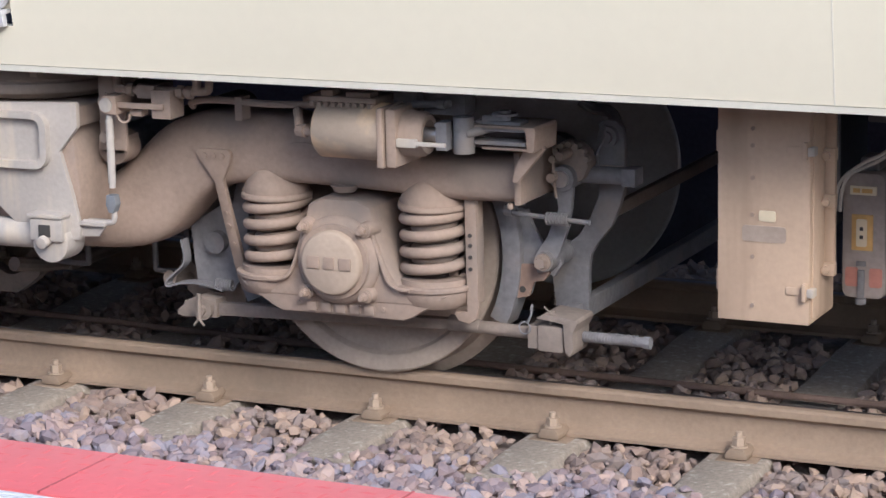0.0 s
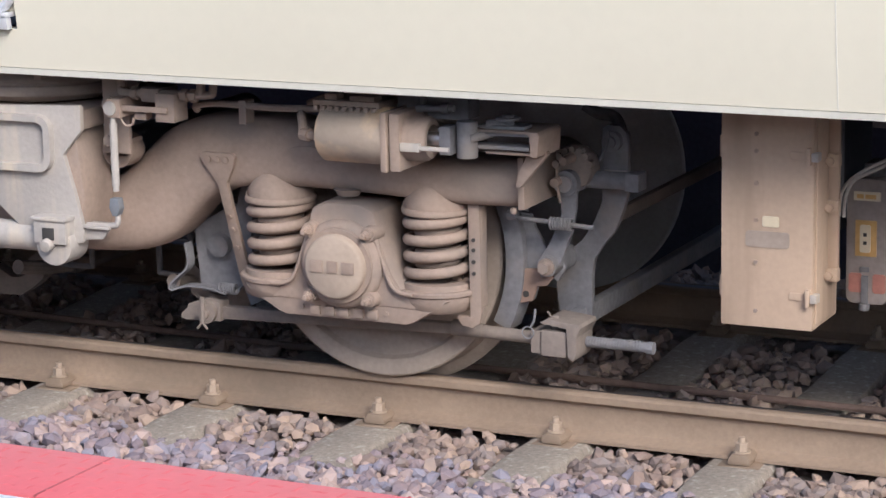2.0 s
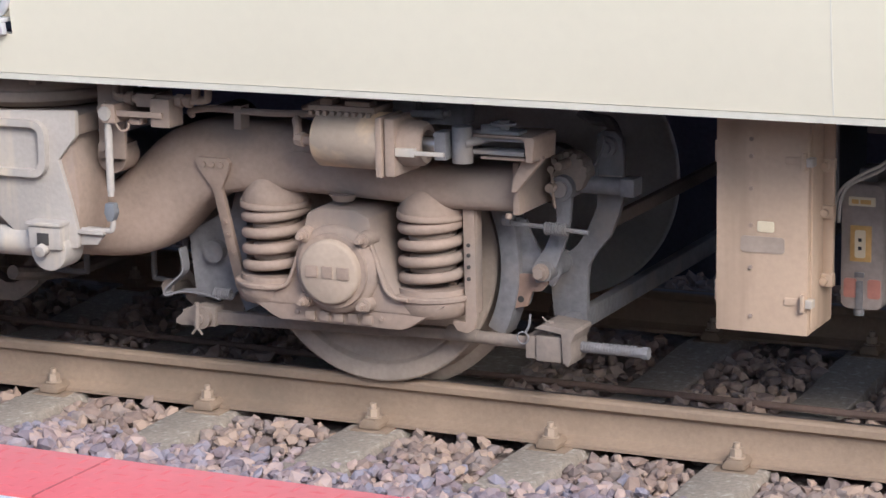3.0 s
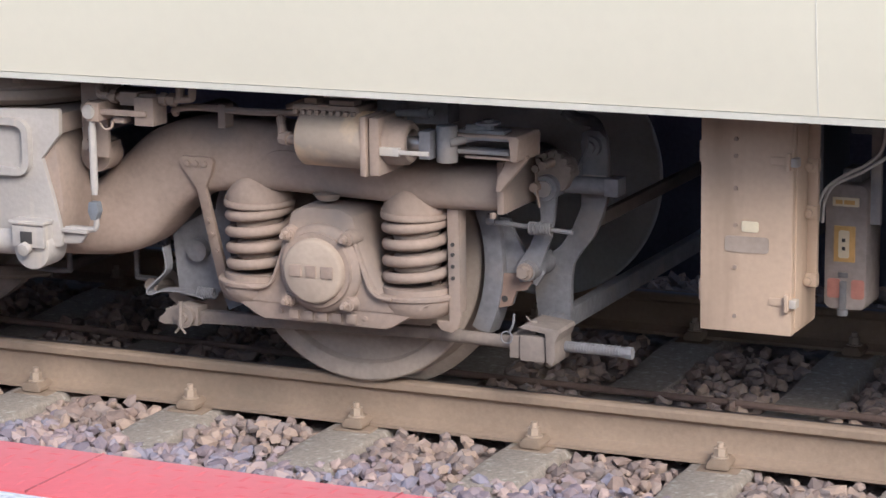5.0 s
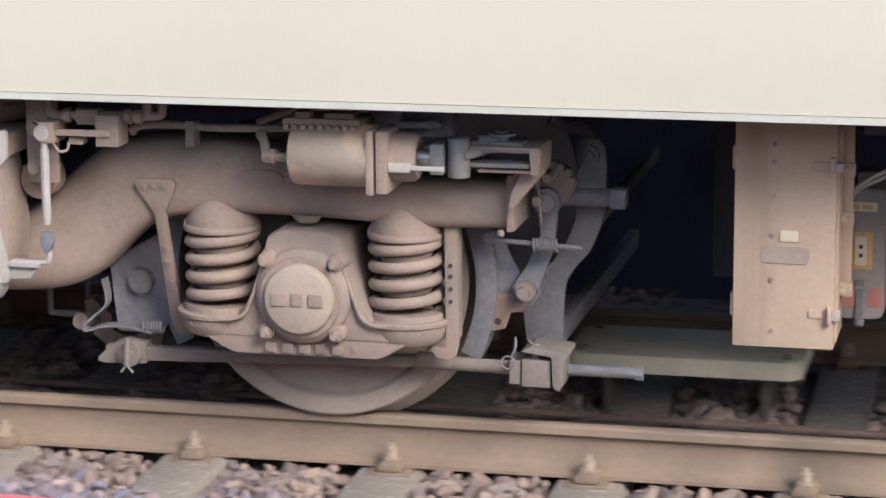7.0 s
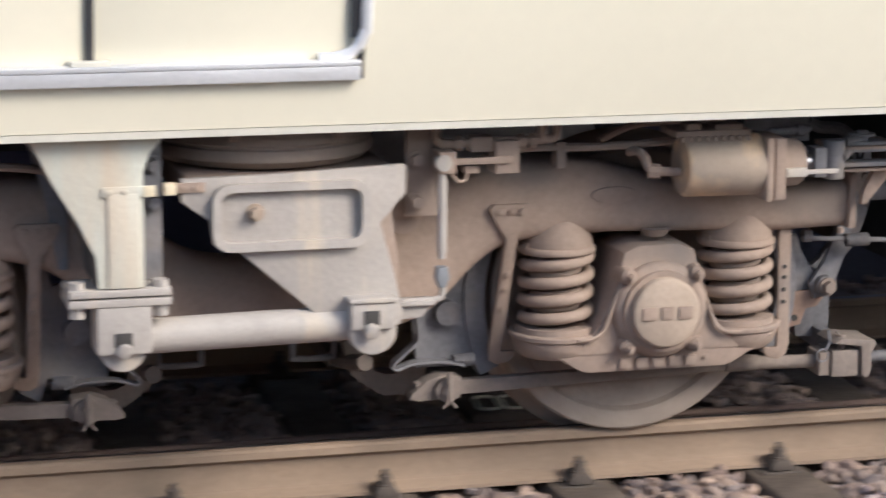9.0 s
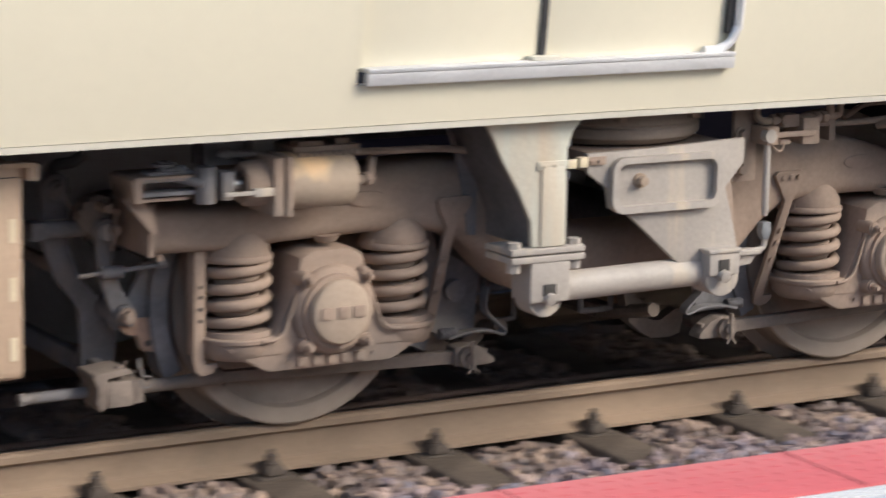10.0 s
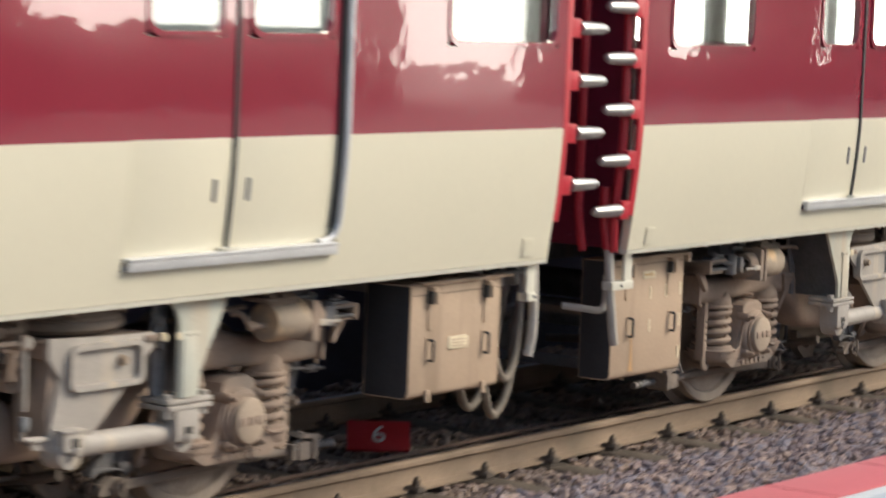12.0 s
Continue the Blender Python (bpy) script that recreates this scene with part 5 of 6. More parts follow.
    part("safety_hanger", bm, M_DUSTY, bogie, "flat hooked safety hanger", bevel=0.004)
    bm = bmesh.new()
    for z in (0.505, 0.475, 0.44, 0.405):
        cyl(bm, P(0.393, 0.100, z), P(0.393, 0.096, z), 0.006, seg=10)
    part("hanger_bolt", bm, M_INK, bogie)

    # clasp brake at the outer end
    bm = bmesh.new()
    shoe = [(r * math.cos(radians(a)), AXLE_Z + r * math.sin(radians(a))) for r, aa in ((0.432, range(-26, 29, 6)), (0.490, range(28, -27, -6))) for a in aa]
    outline(bm, shoe, 0.24, 0.33)
    brake = part("brake_shoe", bm, M_GREY, bogie, "dark brake shoe against the wheel", bevel=0.004)
    bm = bmesh.new()
    outline(bm, [(0.448, 0.565), (0.50, 0.558), (0.515, 0.515), (0.55, 0.455), (0.60, 0.44), (0.61, 0.40), (0.585, 0.36), (0.532, 0.385), (0.508, 0.30), (0.455, 0.292), (0.47, 0.40), (0.478, 0.48)], 0.27, 0.29)
    part("shoe_head", bm, M_GREY, brake, bevel=0.004)
    bm = bmesh.new()
    outline(bm, [(0.468, 0.395), (0.560, 0.400), (0.580, 0.375), (0.560, 0.350), (0.528, 0.345), (0.512, 0.300), (0.470, 0.290)], 0.250, 0.262)
    part("shoe_key_plate", bm, mat("rust_brown_plate", (0.29, 0.195, 0.145), 0.85, vary=0.12), brake, "rust-brown plate with a hole", bevel=0.003)
    bm = bmesh.new()
    cyl(bm, P(0.492, 0.2505, 0.320), P(0.492, 0.248, 0.320), 0.010, seg=12)
    part("hole", bm, M_INK, brake)
    bm = bmesh.new()
    line_l = [(0.687, 0.742), (0.687, 0.805), (0.706, 0.818), (0.743, 0.817), (0.765, 0.796), (0.770, 0.745), (0.770, 0.622), (0.753, 0.564), (0.727, 0.501), (0.683, 0.449), (0.660, 0.412), (0.653, 0.36), (0.653, 0.228), (0.549, 0.234), (0.537, 0.322), (0.543, 0.406), (0.578, 0.434), (0.621, 0.467), (0.658, 0.524), (0.685, 0.589)]
    outline(bm, line_l, 0.370, 0.398)
    lever = part("brake_lever", bm, M_GREY, bogie, "long curved dark grey brake lever", bevel=0.006)
    bm = bmesh.new()
    cyl(bm, P(0.724, 0.372, 0.772), P(0.724, 0.345, 0.772), 0.030, seg=18)
    cyl(bm, P(0.724, 0.345, 0.772), P(0.724, 0.330, 0.772), 0.018, seg=12)
    tube(bm, [P(0.724, 0.326, 0.812), P(0.722, 0.324, 0.772), P(0.698, 0.322, 0.722)], 0.005, seg=6)
    part("pin", bm, M_GREY, lever)
    bm = bmesh.new()
    outline(bm, [(0.692, 0.640), (0.764, 0.640), (0.766, 0.686), (0.694, 0.686)], 0.364, 0.371)
    part("wear_patch", bm, M_PALE, lever, "pale rubbed patch", bevel=0.002)
    bm = bmesh.new()
    tube(bm, [P(0.74, 0.40, 0.79), P(0.70, 0.44, 0.83), P(0.64, 0.46, 0.835), P(0.60, 0.45, 0.86)], 0.018, seg=10)
    part("top_link", bm, M_GREY, lever)
    # cast knuckle behind the frame's end, with its bolts
    bm = bmesh.new()
    outline(bm, [(0.585, 0.750), (0.620, 0.768), (0.660, 0.762), (0.690, 0.738), (0.702, 0.700), (0.685, 0.660), (0.645, 0.640), (0.600, 0.638)], 0.255, 0.33)
    knuckle = part("lever_knuckle", bm, M_SHADE, bogie, "brown cast knuckle at the frame's end", bevel=0.010)
    for k in range(6):  # short ribs round its rim
        a = radians(20 + 24 * k)
        bm = bmesh.new()
        cyl(bm, P(0.645 + 0.055 * math.cos(a), 0.27, 0.700 + 0.062 * math.sin(a)), P(0.645 + 0.055 * math.cos(a), 0.245, 0.700 + 0.062 * math.sin(a)), 0.011, 0.009, seg=8)
        part("rib", bm, M_SHADE, knuckle)
    for u, z, r in ((0.640, 0.737, 0.015), (0.612, 0.672, 0.016)):
        bm = bmesh.new()
        cyl(bm, P(u, 0.27, z), P(u, 0.185, z), r, r * 0.85, seg=12)
        part("bolt", bm, M_DUSTY, knuckle)
    bm = bmesh.new()
    cyl(bm, P(0.574, 0.39, 0.415), P(0.574, 0.215, 0.415), 0.034, 0.030, seg=18)
    part("pivot_boss", bm, M_GREY, lever)
    bm = bmesh.new()
    bolt(bm, P(0.574, 0.213, 0.416), 0.019, 0.03)
    part("pivot_bolt", bm, M_DUSTY, lever, "large pivot bolt")
    bm = bmesh.new()
    cyl(bm, P(0.625, 0.31, 0.665), P(0.815, 0.31, 0.668), 0.026, seg=18)
    ubox(bm, 0.795, 0.838, 0.275, 0.345, 0.642, 0.695)
    cyl(bm, P(0.630, 0.225, 0.664), P(0.630, 0.34, 0.664), 0.038, seg=20)
    outline(bm, [(0.605, 0.665), (0.662, 0.665), (0.655, 0.58), (0.645, 0.52), (0.615, 0.44), (0.590, 0.385), (0.545, 0.375), (0.532, 0.42), (0.575, 0.485), (0.612, 0.57)], 0.238, 0.258)
    hanger = part("hanger_link", bm, M_GREY, bogie, bevel=0.004)
    bm = bmesh.new()
    cyl(bm, P(0.630, 0.226, 0.664), P(0.630, 0.212, 0.664), 0.024, seg=16)
    part("hanger_pin", bm, M_STEEL, hanger, "bright worn pin end")
    bm = bmesh.new()
    tube(bm, [P(0.612, 0.205, 0.728), P(0.616, 0.203, 0.665), P(0.622, 0.204, 0.612)], 0.0045, seg=6)
    cyl(bm, P(0.612, 0.213, 0.725), P(0.612, 0.197, 0.725), 0.011, seg=10)
    part("cotter_pin", bm, M_DUSTY, hanger)
    bm = bmesh.new()
    cyl(bm, P(0.47, 0.17, 0.568), P(0.74, 0.17, 0.552), 0.007, seg=8)
    cyl(bm, P(0.475, 0.17, 0.575), P(0.50, 0.17, 0.574), 0.018, seg=10)
    part("return_rod", bm, M_GREY, bogie)
    bm = bmesh.new()
    n = 9 * 12
    tube(bm, [P(0.605 + 0.07 * k / n, 0.17 + 0.016 * math.cos(k * math.pi / 6), 0.557 + 0.016 * math.sin(k * math.pi / 6)) for k in range(n + 1)], 0.004, seg=5, rounded=False)
    part("return_spring", bm, M_GREY, bogie, "small dark return spring")
    # adjuster block with its threaded rod, pull bar and pins
    bm = bmesh.new()
    ubox(bm, 0.575, 0.658, 0.16, 0.27, 0.160, 0.238)
    block = part("slack_adjuster", bm, M_SHADE, bogie, "dusty square slack adjuster block", bevel=0.008)
    bm = bmesh.new()
    ubox(bm, 0.540, 0.572, 0.17, 0.26, 0.165, 0.232)
    outline(bm, [(0.665, 0.165), (0.682, 0.155), (0.692, 0.18), (0.690, 0.225), (0.705, 0.255), (0.700, 0.265), (0.60, 0.275), (0.575, 0.262), (0.66, 0.250)], 0.15, 0.28)
    cyl(bm, P(0.612, 0.185, 0.235), P(0.612, 0.185, 0.280), 0.012, seg=8)
    tube(bm, [P(0.604, 0.182, 0.275), P(0.59, 0.178, 0.292)], 0.003, seg=5, rounded=False)
    part("adjuster_yoke", bm, M_SHADE, block, bevel=0.003)
    bm = bmesh.new()
    cyl(bm, P(0.66, 0.235, 0.197), P(0.895, 0.235, 0.195), 0.0155, seg=14)
    for k in range(20):
        cyl(bm, P(0.685 + 0.009 * k, 0.235, 0.197), P(0.690 + 0.009 * k, 0.235, 0.197), 0.0172, seg=12)
    cyl(bm, P(0.880, 0.235, 0.195), P(0.900, 0.235, 0.195), 0.019, seg=8)
    part("threaded_rod", bm, M_GREY, block, "dark threaded adjuster rod")
    bm = bmesh.new()
    cyl(bm, P(0.36, 0.215, 0.203), P(0.56, 0.215, 0.199), 0.020, seg=14)
    cyl(bm, P(0.27, 0.215, 0.208), P(0.37, 0.215, 0.204), 0.026, 0.022, seg=14)
    outline(bm, [(0.30, 0.222), (0.30, 0.190), (-0.55, 0.166), (-0.60, 0.162), (-0.64, 0.170), (-0.64, 0.206), (-0.55, 0.206)], 0.20, 0.235)
    outline(bm, [(-0.515, 0.222), (-0.575, 0.228), (-0.612, 0.215), (-0.655, 0.178), (-0.658, 0.163), (-0.635, 0.158), (-0.515, 0.162)], 0.185, 0.245)
    bar = part("pull_bar", bm, M_SHADE, bogie, "long flat brake pull bar", bevel=0.004)
    bm = bmesh.new()
    outline(bm, [(-0.790, 0.300), (-0.765, 0.310), (-0.707, 0.263), (-0.700, 0.214), (-0.668, 0.202), (-0.639, 0.201), (-0.575, 0.235), (-0.545, 0.222), (-0.560, 0.150), (-0.600, 0.140), (-0.674, 0.141), (-0.720, 0.168), (-0.765, 0.204)], 0.275, 0.325)
    for v in bm.verts:
        if v.co.y < 0.33 and v.co.y > 0.27:
            v.co.y, v.co.z = v.co.y + 0.16, v.co.z - 0.025
    tube(bm, [P(-0.755, 0.31, 0.245), P(-0.765, 0.45, 0.215), P(-0.775, 0.62, 0.19), P(-0.775, 0.72, 0.185), P(-0.775, 1.37, 0.185), P(-0.75, 1.47, 0.175), P(-0.64, 1.77, 0.165)], 0.024, seg=10)
    ubox(bm, -0.80, -0.74, 0.58, 0.68, 0.17, 0.215)
    part("inner_brake_beam", bm, M_SHADE, bogie, "bent brake beam between the wheels")
    bm = bmesh.new()
    cyl(bm, P(-0.557, 0.20, 0.190), P(-0.557, 0.165, 0.190), 0.034, seg=18)
    cyl(bm, P(-0.557, 0.165, 0.190), P(-0.557, 0.15, 0.190), 0.017, seg=10)
    tube(bm, [P(-0.557, 0.150, 0.245), P(-0.557, 0.148, 0.20), P(-0.557, 0.146, 0.165)], 0.008, seg=6)
    for du in (-0.018, 0.018):
        tube(bm, [P(-0.557, 0.146, 0.166), P(-0.557 + du, 0.146, 0.145)], 0.004, seg=5, rounded=False)
    part("clevis_pin", bm, M_SHADE, bar)
    # inner brake lever, in the shade behind the pull bar
    bm = bmesh.new()
    outline(bm, [(-0.64, 0.44), (-0.50, 0.52), (-0.45, 0.50), (-0.44, 0.30), (-0.50, 0.235), (-0.62, 0.235), (-0.63, 0.33)], 0.26, 0.28)
    cyl(bm, P(-0.54, 0.26, 0.39), P(-0.54, 0.23, 0.39), 0.035, seg=16)
    shoe2 = [(-r * math.cos(radians(a)), AXLE_Z + r * math.sin(radians(a))) for r, aa in ((0.432, range(-26, 29, 6)), (0.490, range(28, -27, -6))) for a in aa]
    outline(bm, shoe2, 0.25, 0.33)
    ribbon(bm, [(U(u), z) for u, z in ((-0.640, 0.40), (-0.632, 0.33), (-0.668, 0.292), (-0.700, 0.262), (-0.694, 0.246), (-0.640, 0.262), (-0.56, 0.262), (-0.50, 0.248))], 0.006, 0.195, 0.235)
    part("inner_brake_lever", bm, M_GREY, bogie, bevel=0.0)
    bm = bmesh.new()
    n = 7 * 10
    tube(bm, [P(-0.53 + 0.06 * k / n, 0.215 + 0.015 * math.cos(k * math.pi / 5), 0.262 + 0.015 * math.sin(k * math.pi / 5)) for k in range(n + 1)], 0.004, seg=5, rounded=False)
    part("return_spring", bm, M_GREY, bogie)
    bm = bmesh.new()
    ubox(bm, 0.60, 0.635, 0.24, 1.85, 0.205, 0.265)
    part("brake_beam", bm, M_GREY, bogie, "dark brake beam across the track", bevel=0.006)
    bm = bmesh.new()
    ubox(bm, 0.675, 0.70, 0.38, 1.85, 0.505, 0.545)
    part("brake_beam", bm, M_SHADE, bogie, "dark brake beam across the track", bevel=0.006)
    bm = bmesh.new()
    tube(bm, [P(0.56, 0.16, 0.30), P(0.56, 0.15, 0.27), P(0.548, 0.15, 0.245)], 0.004, seg=6)
    tube(bm, [P(0.540 + 0.018 * math.cos(k * math.pi / 8), 0.15, 0.230 + 0.018 * math.sin(k * math.pi / 8)) for k in range(17)], 0.0025, seg=6, rounded=False)
    part("safety_ring", bm, M_GREY, bogie)


def side_frame(bogie):
    """The long pressed frame that dips between the axles, with rounded edges."""
    top = [(-1.05, 0.60), (-0.90, 0.60), (-0.80, 0.63), (-0.72, 0.70), (-0.636, 0.783), (-0.577, 0.813), (-0.49, 0.836), (-0.40, 0.845), (-0.30, 0.845), (-0.20, 0.838), (-0.10, 0.815), (0.0, 0.785), (0.10, 0.765), (0.25, 0.752), (0.40, 0.752), (0.562, 0.762)]
    low = [(0.562, 0.622), (0.35, 0.616), (0.131, 0.627), (-0.144, 0.634), (-0.359, 0.625), (-0.433, 0.608), (-0.492, 0.576), (-0.54, 0.525), (-0.581, 0.474), (-0.64, 0.425), (-0.714, 0.400), (-0.816, 0.388), (-0.933, 0.385), (-1.05, 0.385)]

    def sample(curve, u):
        curve = sorted(curve)
        return float(np.interp(u, [c[0] for c in curve], [c[1] for c in curve]))

    bm = bmesh.new()
    rings = []
    us = list(np.linspace(-1.05, 0.562, 60))
    # smooth the two edges a little, then sweep a rounded section along them
    zt, zl = np.array([sample(top, u) for u in us]), np.array([sample(low, u) for u in us])
    for _ in range(3):
        zt[1:-1] = (zt[:-2] + 2 * zt[1:-1] + zt[2:]) / 4
        zl[1:-1] = (zl[:-2] + 2 * zl[1:-1] + zl[2:]) / 4
    path = [(1.05 + u, a, b) for u, a, b in zip(us, zt, zl)]
    path = [(-x, a, b) for x, a, b in path[::-1][:-1]] + path
    path = sorted(path)
    for x, a, b in path:
        ring = []
        for k in range(24):
            t = 2 * math.pi * k / 24
            c, s = math.cos(t), math.sin(t)
            e = 0.42
            ring.append(bm.verts.new((x, 0.170 + 0.110 * math.copysign(abs(c) ** e, c), (a + b) / 2 - 0.010 + (a - b) / 2 * math.copysign(abs(s) ** 0.6, s))))
        rings.append(ring)
    for p, q in zip(rings, rings[1:]):
        for k in range(24):
            bm.faces.new((p[k], p[(k + 1) % 24], q[(k + 1) % 24], q[k]))
    bm.faces.new(rings[0])
    bm.faces.new(rings[-1][::-1])
    frame_ob = part("side_frame", bm, M_DUSTY, bogie, "dust-brown bogie side frame that dips between the axles", angle=50)
    for m in (-1, 1):
        bm = bmesh.new()
        plate(bm, [(m * (1.05 + u), z) for u, z in ((0.558, 0.768), (0.578, 0.768), (0.580, 0.616), (0.558, 0.614))], 0.045, 0.29)
        cyl(bm, (m * 1.59, 0.06, 0.618), (m * 1.59, 0.06, 0.600), 0.011, seg=6)
        part("end_flange", bm, M_DUSTY, frame_ob, bevel=0.005)
        bm = bmesh.new()
        plate(bm, [(m * (1.05 + u), z) for u, z in [(-0.125 + 0.066 * math.cos(radians(a)), 0.735 + 0.023 * math.sin(radians(a))) for a in range(0, 360, 15)]], 0.054, 0.09)
        part("maker_plate", bm, M_DUSTY, frame_ob, "worn oval casting plate", bevel=0.003)
        bm = bmesh.new()
        cyl(bm, (m * 1.05, 0.08, 0.636), (m * 1.05, 0.08, 0.615), 0.045, 0.03, seg=16)
        part("drain_boss", bm, M_DUSTY, frame_ob)
    bm = bmesh.new()
    cyl(bm, (-0.32, 0.2, 0.50), (-0.32, 1.9, 0.50), 0.085, seg=24)
    cyl(bm, (0.32, 0.2, 0.50), (0.32, 1.9, 0.50), 0.085, seg=24)
    box(bm, -1.6, 1.6, 1.86, 2.06, 0.62, 0.78)
    part("transom", bm, M_GREY, frame_ob)


def centre(bogie, c):
    """Air spring, bolster and the anchor rod; c = 1 with the body's bracket to the left of the bolster."""
    def X(x):
        return c * (x + 1.05)

    def outline(bm, pts, y0, y1):
        return plate(bm, [(X(x), z) for x, z in pts], y0, y1)

    def xbox(bm, x0, x1, *r):
        return box(bm, min(X(x0), X(x1)), max(X(x0), X(x1)), *r)

    def P(x, y, z):
        return (X(x), y, z)

    bm = bmesh.new()
    revolve(bm, [(0.05, 0.862), (0.22, 0.862), (0.27, 0.872), (0.293, 0.890), (0.297, 0.905), (0.294, 0.918), (0.288, 0.922), (0.287, 0.926), (0.293, 0.932), (0.285, 0.965), (0.26, 0.985), (0.05, 0.99)], P(-1.078, 0.15, 0), "z", seg=56)
    part("air_spring", bm, mat("dusty_rubber", (0.27, 0.215, 0.175), 0.85, vary=0.1, scale=4), bogie, "round dusty rubber air spring", angle=30)
    bm = bmesh.new()
    for x in (-1.20, -0.93):
        bm = bmesh.new()
        xbox(bm, x - 0.014, x + 0.014, -0.135, -0.10, 0.945, 0.985)
        part("air_spring_stop", bm, M_DUSTY, bogie, bevel=0.003)
    # bolster end: a tapering plate with a framed pocket and a lug below
    bm = bmesh.new()
    outline(bm, [(-1.345, 0.862), (-1.10, 0.866), (-0.770, 0.880), (-0.764, 0.872), (-0.766, 0.803), (-0.832, 0.728), (-0.795, 0.60), (-0.772, 0.50), (-0.776, 0.462), (-0.935, 0.443), (-1.200, 0.672), (-1.262, 0.690), (-1.272, 0.752), (-1.345, 0.803)], -0.165, -0.145)
    bolster = part("bolster_end", bm, M_PALE, bogie, "pale dusty bolster end plate with streaks", bevel=0.004)
    bm = bmesh.new()
    xbox(bm, -1.33, -0.775, -0.145, 0.42, 0.80, 0.862)
    outline(bm, [(-0.80, 0.80), (-0.90, 0.80), (-1.0, 0.62), (-0.90, 0.47), (-0.79, 0.47), (-0.775, 0.60)], -0.145, 0.02)
    part("bolster_body", bm, M_DUSTY, bolster, bevel=0.01)
    bm = bmesh.new()
    outer, inner = round_rect(-1.268, -0.862, 0.674, 0.846, 0.045), round_rect(-1.246, -0.884, 0.696, 0.826, 0.028)
    rings = [[bm.verts.new((X(x), y, z)) for x, z in ring] for ring, y in ((outer, -0.160), (outer, -0.190), (inner, -0.190), (inner, -0.160))]
    n = len(outer)
    for p, q in zip(rings, rings[1:]):
        for i in range(n):
            bm.faces.new((p[i], p[(i + 1) % n], q[(i + 1) % n], q[i]))
    part("pocket_rim", bm, M_PALE, bolster, "raised pale rim round the pocket", bevel=0.0)
    bm = bmesh.new()
    bolt(bm, P(-1.157, -0.165, 0.771), 0.017, 0.03)
    part("bolt", bm, M_BOLT, bolster)
    bm = bmesh.new()
    xbox(bm, -0.918, -0.805, -0.215, -0.14, 0.462, 0.535)
    xbox(bm, -0.925, -0.80, -0.222, -0.14, 0.532, 0.545)
    part("pin_lug", bm, M_PALE, bolster, "pale square lug holding the anchor rod", bevel=0.006)
    bm = bmesh.new()
    xbox(bm, -0.885, -0.845, -0.219, -0.20, 0.475, 0.512)
    part("pin_slot", bm, M_INK, bolster, bevel=0.002)
    bm = bmesh.new()
    cyl(bm, P(-0.858, -0.20, 0.455), P(-0.858, -0.10, 0.455), 0.062, seg=28)
    cyl(bm, P(-0.868, -0.235, 0.458), P(-0.868, -0.19, 0.468), 0.020, seg=8)
    part("rod_eye", bm, M_PALE, bolster, bevel=0.004)
    bm = bmesh.new()
    cyl(bm, P(-0.88, -0.14, 0.468), P(-1.47, -0.14, 0.460), 0.045, seg=28)
    part("anchor_rod", bm, M_PALE, bogie, "thick pale grey bolster anchor rod")
    # bracket that hangs from the body
    bm = bmesh.new()
    outline(bm, [(-1.752, 0.988), (-1.374, 0.988), (-1.395, 0.972), (-1.425, 0.94), (-1.444, 0.89), (-1.444, 0.60), (-1.560, 0.60), (-1.566, 0.68), (-1.61, 0.77), (-1.665, 0.86), (-1.70, 0.93), (-1.722, 0.968)], -0.205, -0.185)
    M_BRKT = mat("pale_green_grey_paint", (0.55, 0.56, 0.48), 0.55, vary=0.05, scale=4, dust=(0.58, 0.49, 0.37), dust_amount=0.45, streak=True)
    bracket = part("body_bracket", bm, M_BRKT, bogie, "pale green-grey tapering bracket hanging from the car body", bevel=0.004)
    bm = bmesh.new()
    outline(bm, [(-1.46, 0.975), (-1.385, 0.975), (-1.385, 0.60), (-1.46, 0.60)], -0.12, -0.10)
    part("rear_web", bm, M_GREY, bracket, bevel=0.004)
    bm = bmesh.new()
    outline(bm, [(-1.752, 0.988), (-1.60, 0.988), (-1.60, 0.60), (-1.625, 0.60), (-1.66, 0.80), (-1.70, 0.93)], 0.05, 0.07)
    part("rear_web", bm, M_GREY, bracket, bevel=0.004)
    bm = bmesh.new()
    edge = [(-1.748, 0.985), (-1.722, 0.966), (-1.70, 0.93), (-1.665, 0.86), (-1.61, 0.77), (-1.566, 0.68), (-1.560, 0.60)]
    front = [bm.verts.new((X(x), -0.188, z)) for x, z in edge]
    back = [bm.verts.new((X(x), 0.06, z)) for x, z in edge]
    for i in range(len(edge) - 1):
        bm.faces.new((front[i], front[i + 1], back[i + 1], back[i]))
    bmesh.ops.solidify(bm, geom=bm.faces[:], thickness=0.012)
    part("side_web", bm, M_GREY, bracket)
    for z in (0.895, 0.80):
        bm = bmesh.new()
        bolt(bm, P(-1.408, -0.12, z), 0.017, 0.028)
        part("bolt", bm, M_GREY, bracket)
    bm = bmesh.new()
    xbox(bm, -1.535, -1.455, -0.213, -0.20, 0.60, 0.84)
    part("stiffener", bm, M_BRKT, bracket, bevel=0.006)
    bm = bmesh.new()
    xbox(bm, -1.635, -1.378, -0.215, -0.06, 0.579, 0.598)
    xbox(bm, -1.635, -1.378, -0.215, -0.06, 0.554, 0.574)
    clamp = part("clamp_flange", bm, M_PALE, bracket, bevel=0.004)
    for x in (-1.612, -1.402):
        bm = bmesh.new()
        cyl(bm, P(x, -0.185, 0.53), P(x, -0.185, 0.61), 0.010, seg=8)
        cyl(bm, P(x, -0.185, 0.598), P(x, -0.185, 0.616), 0.022, seg=6)
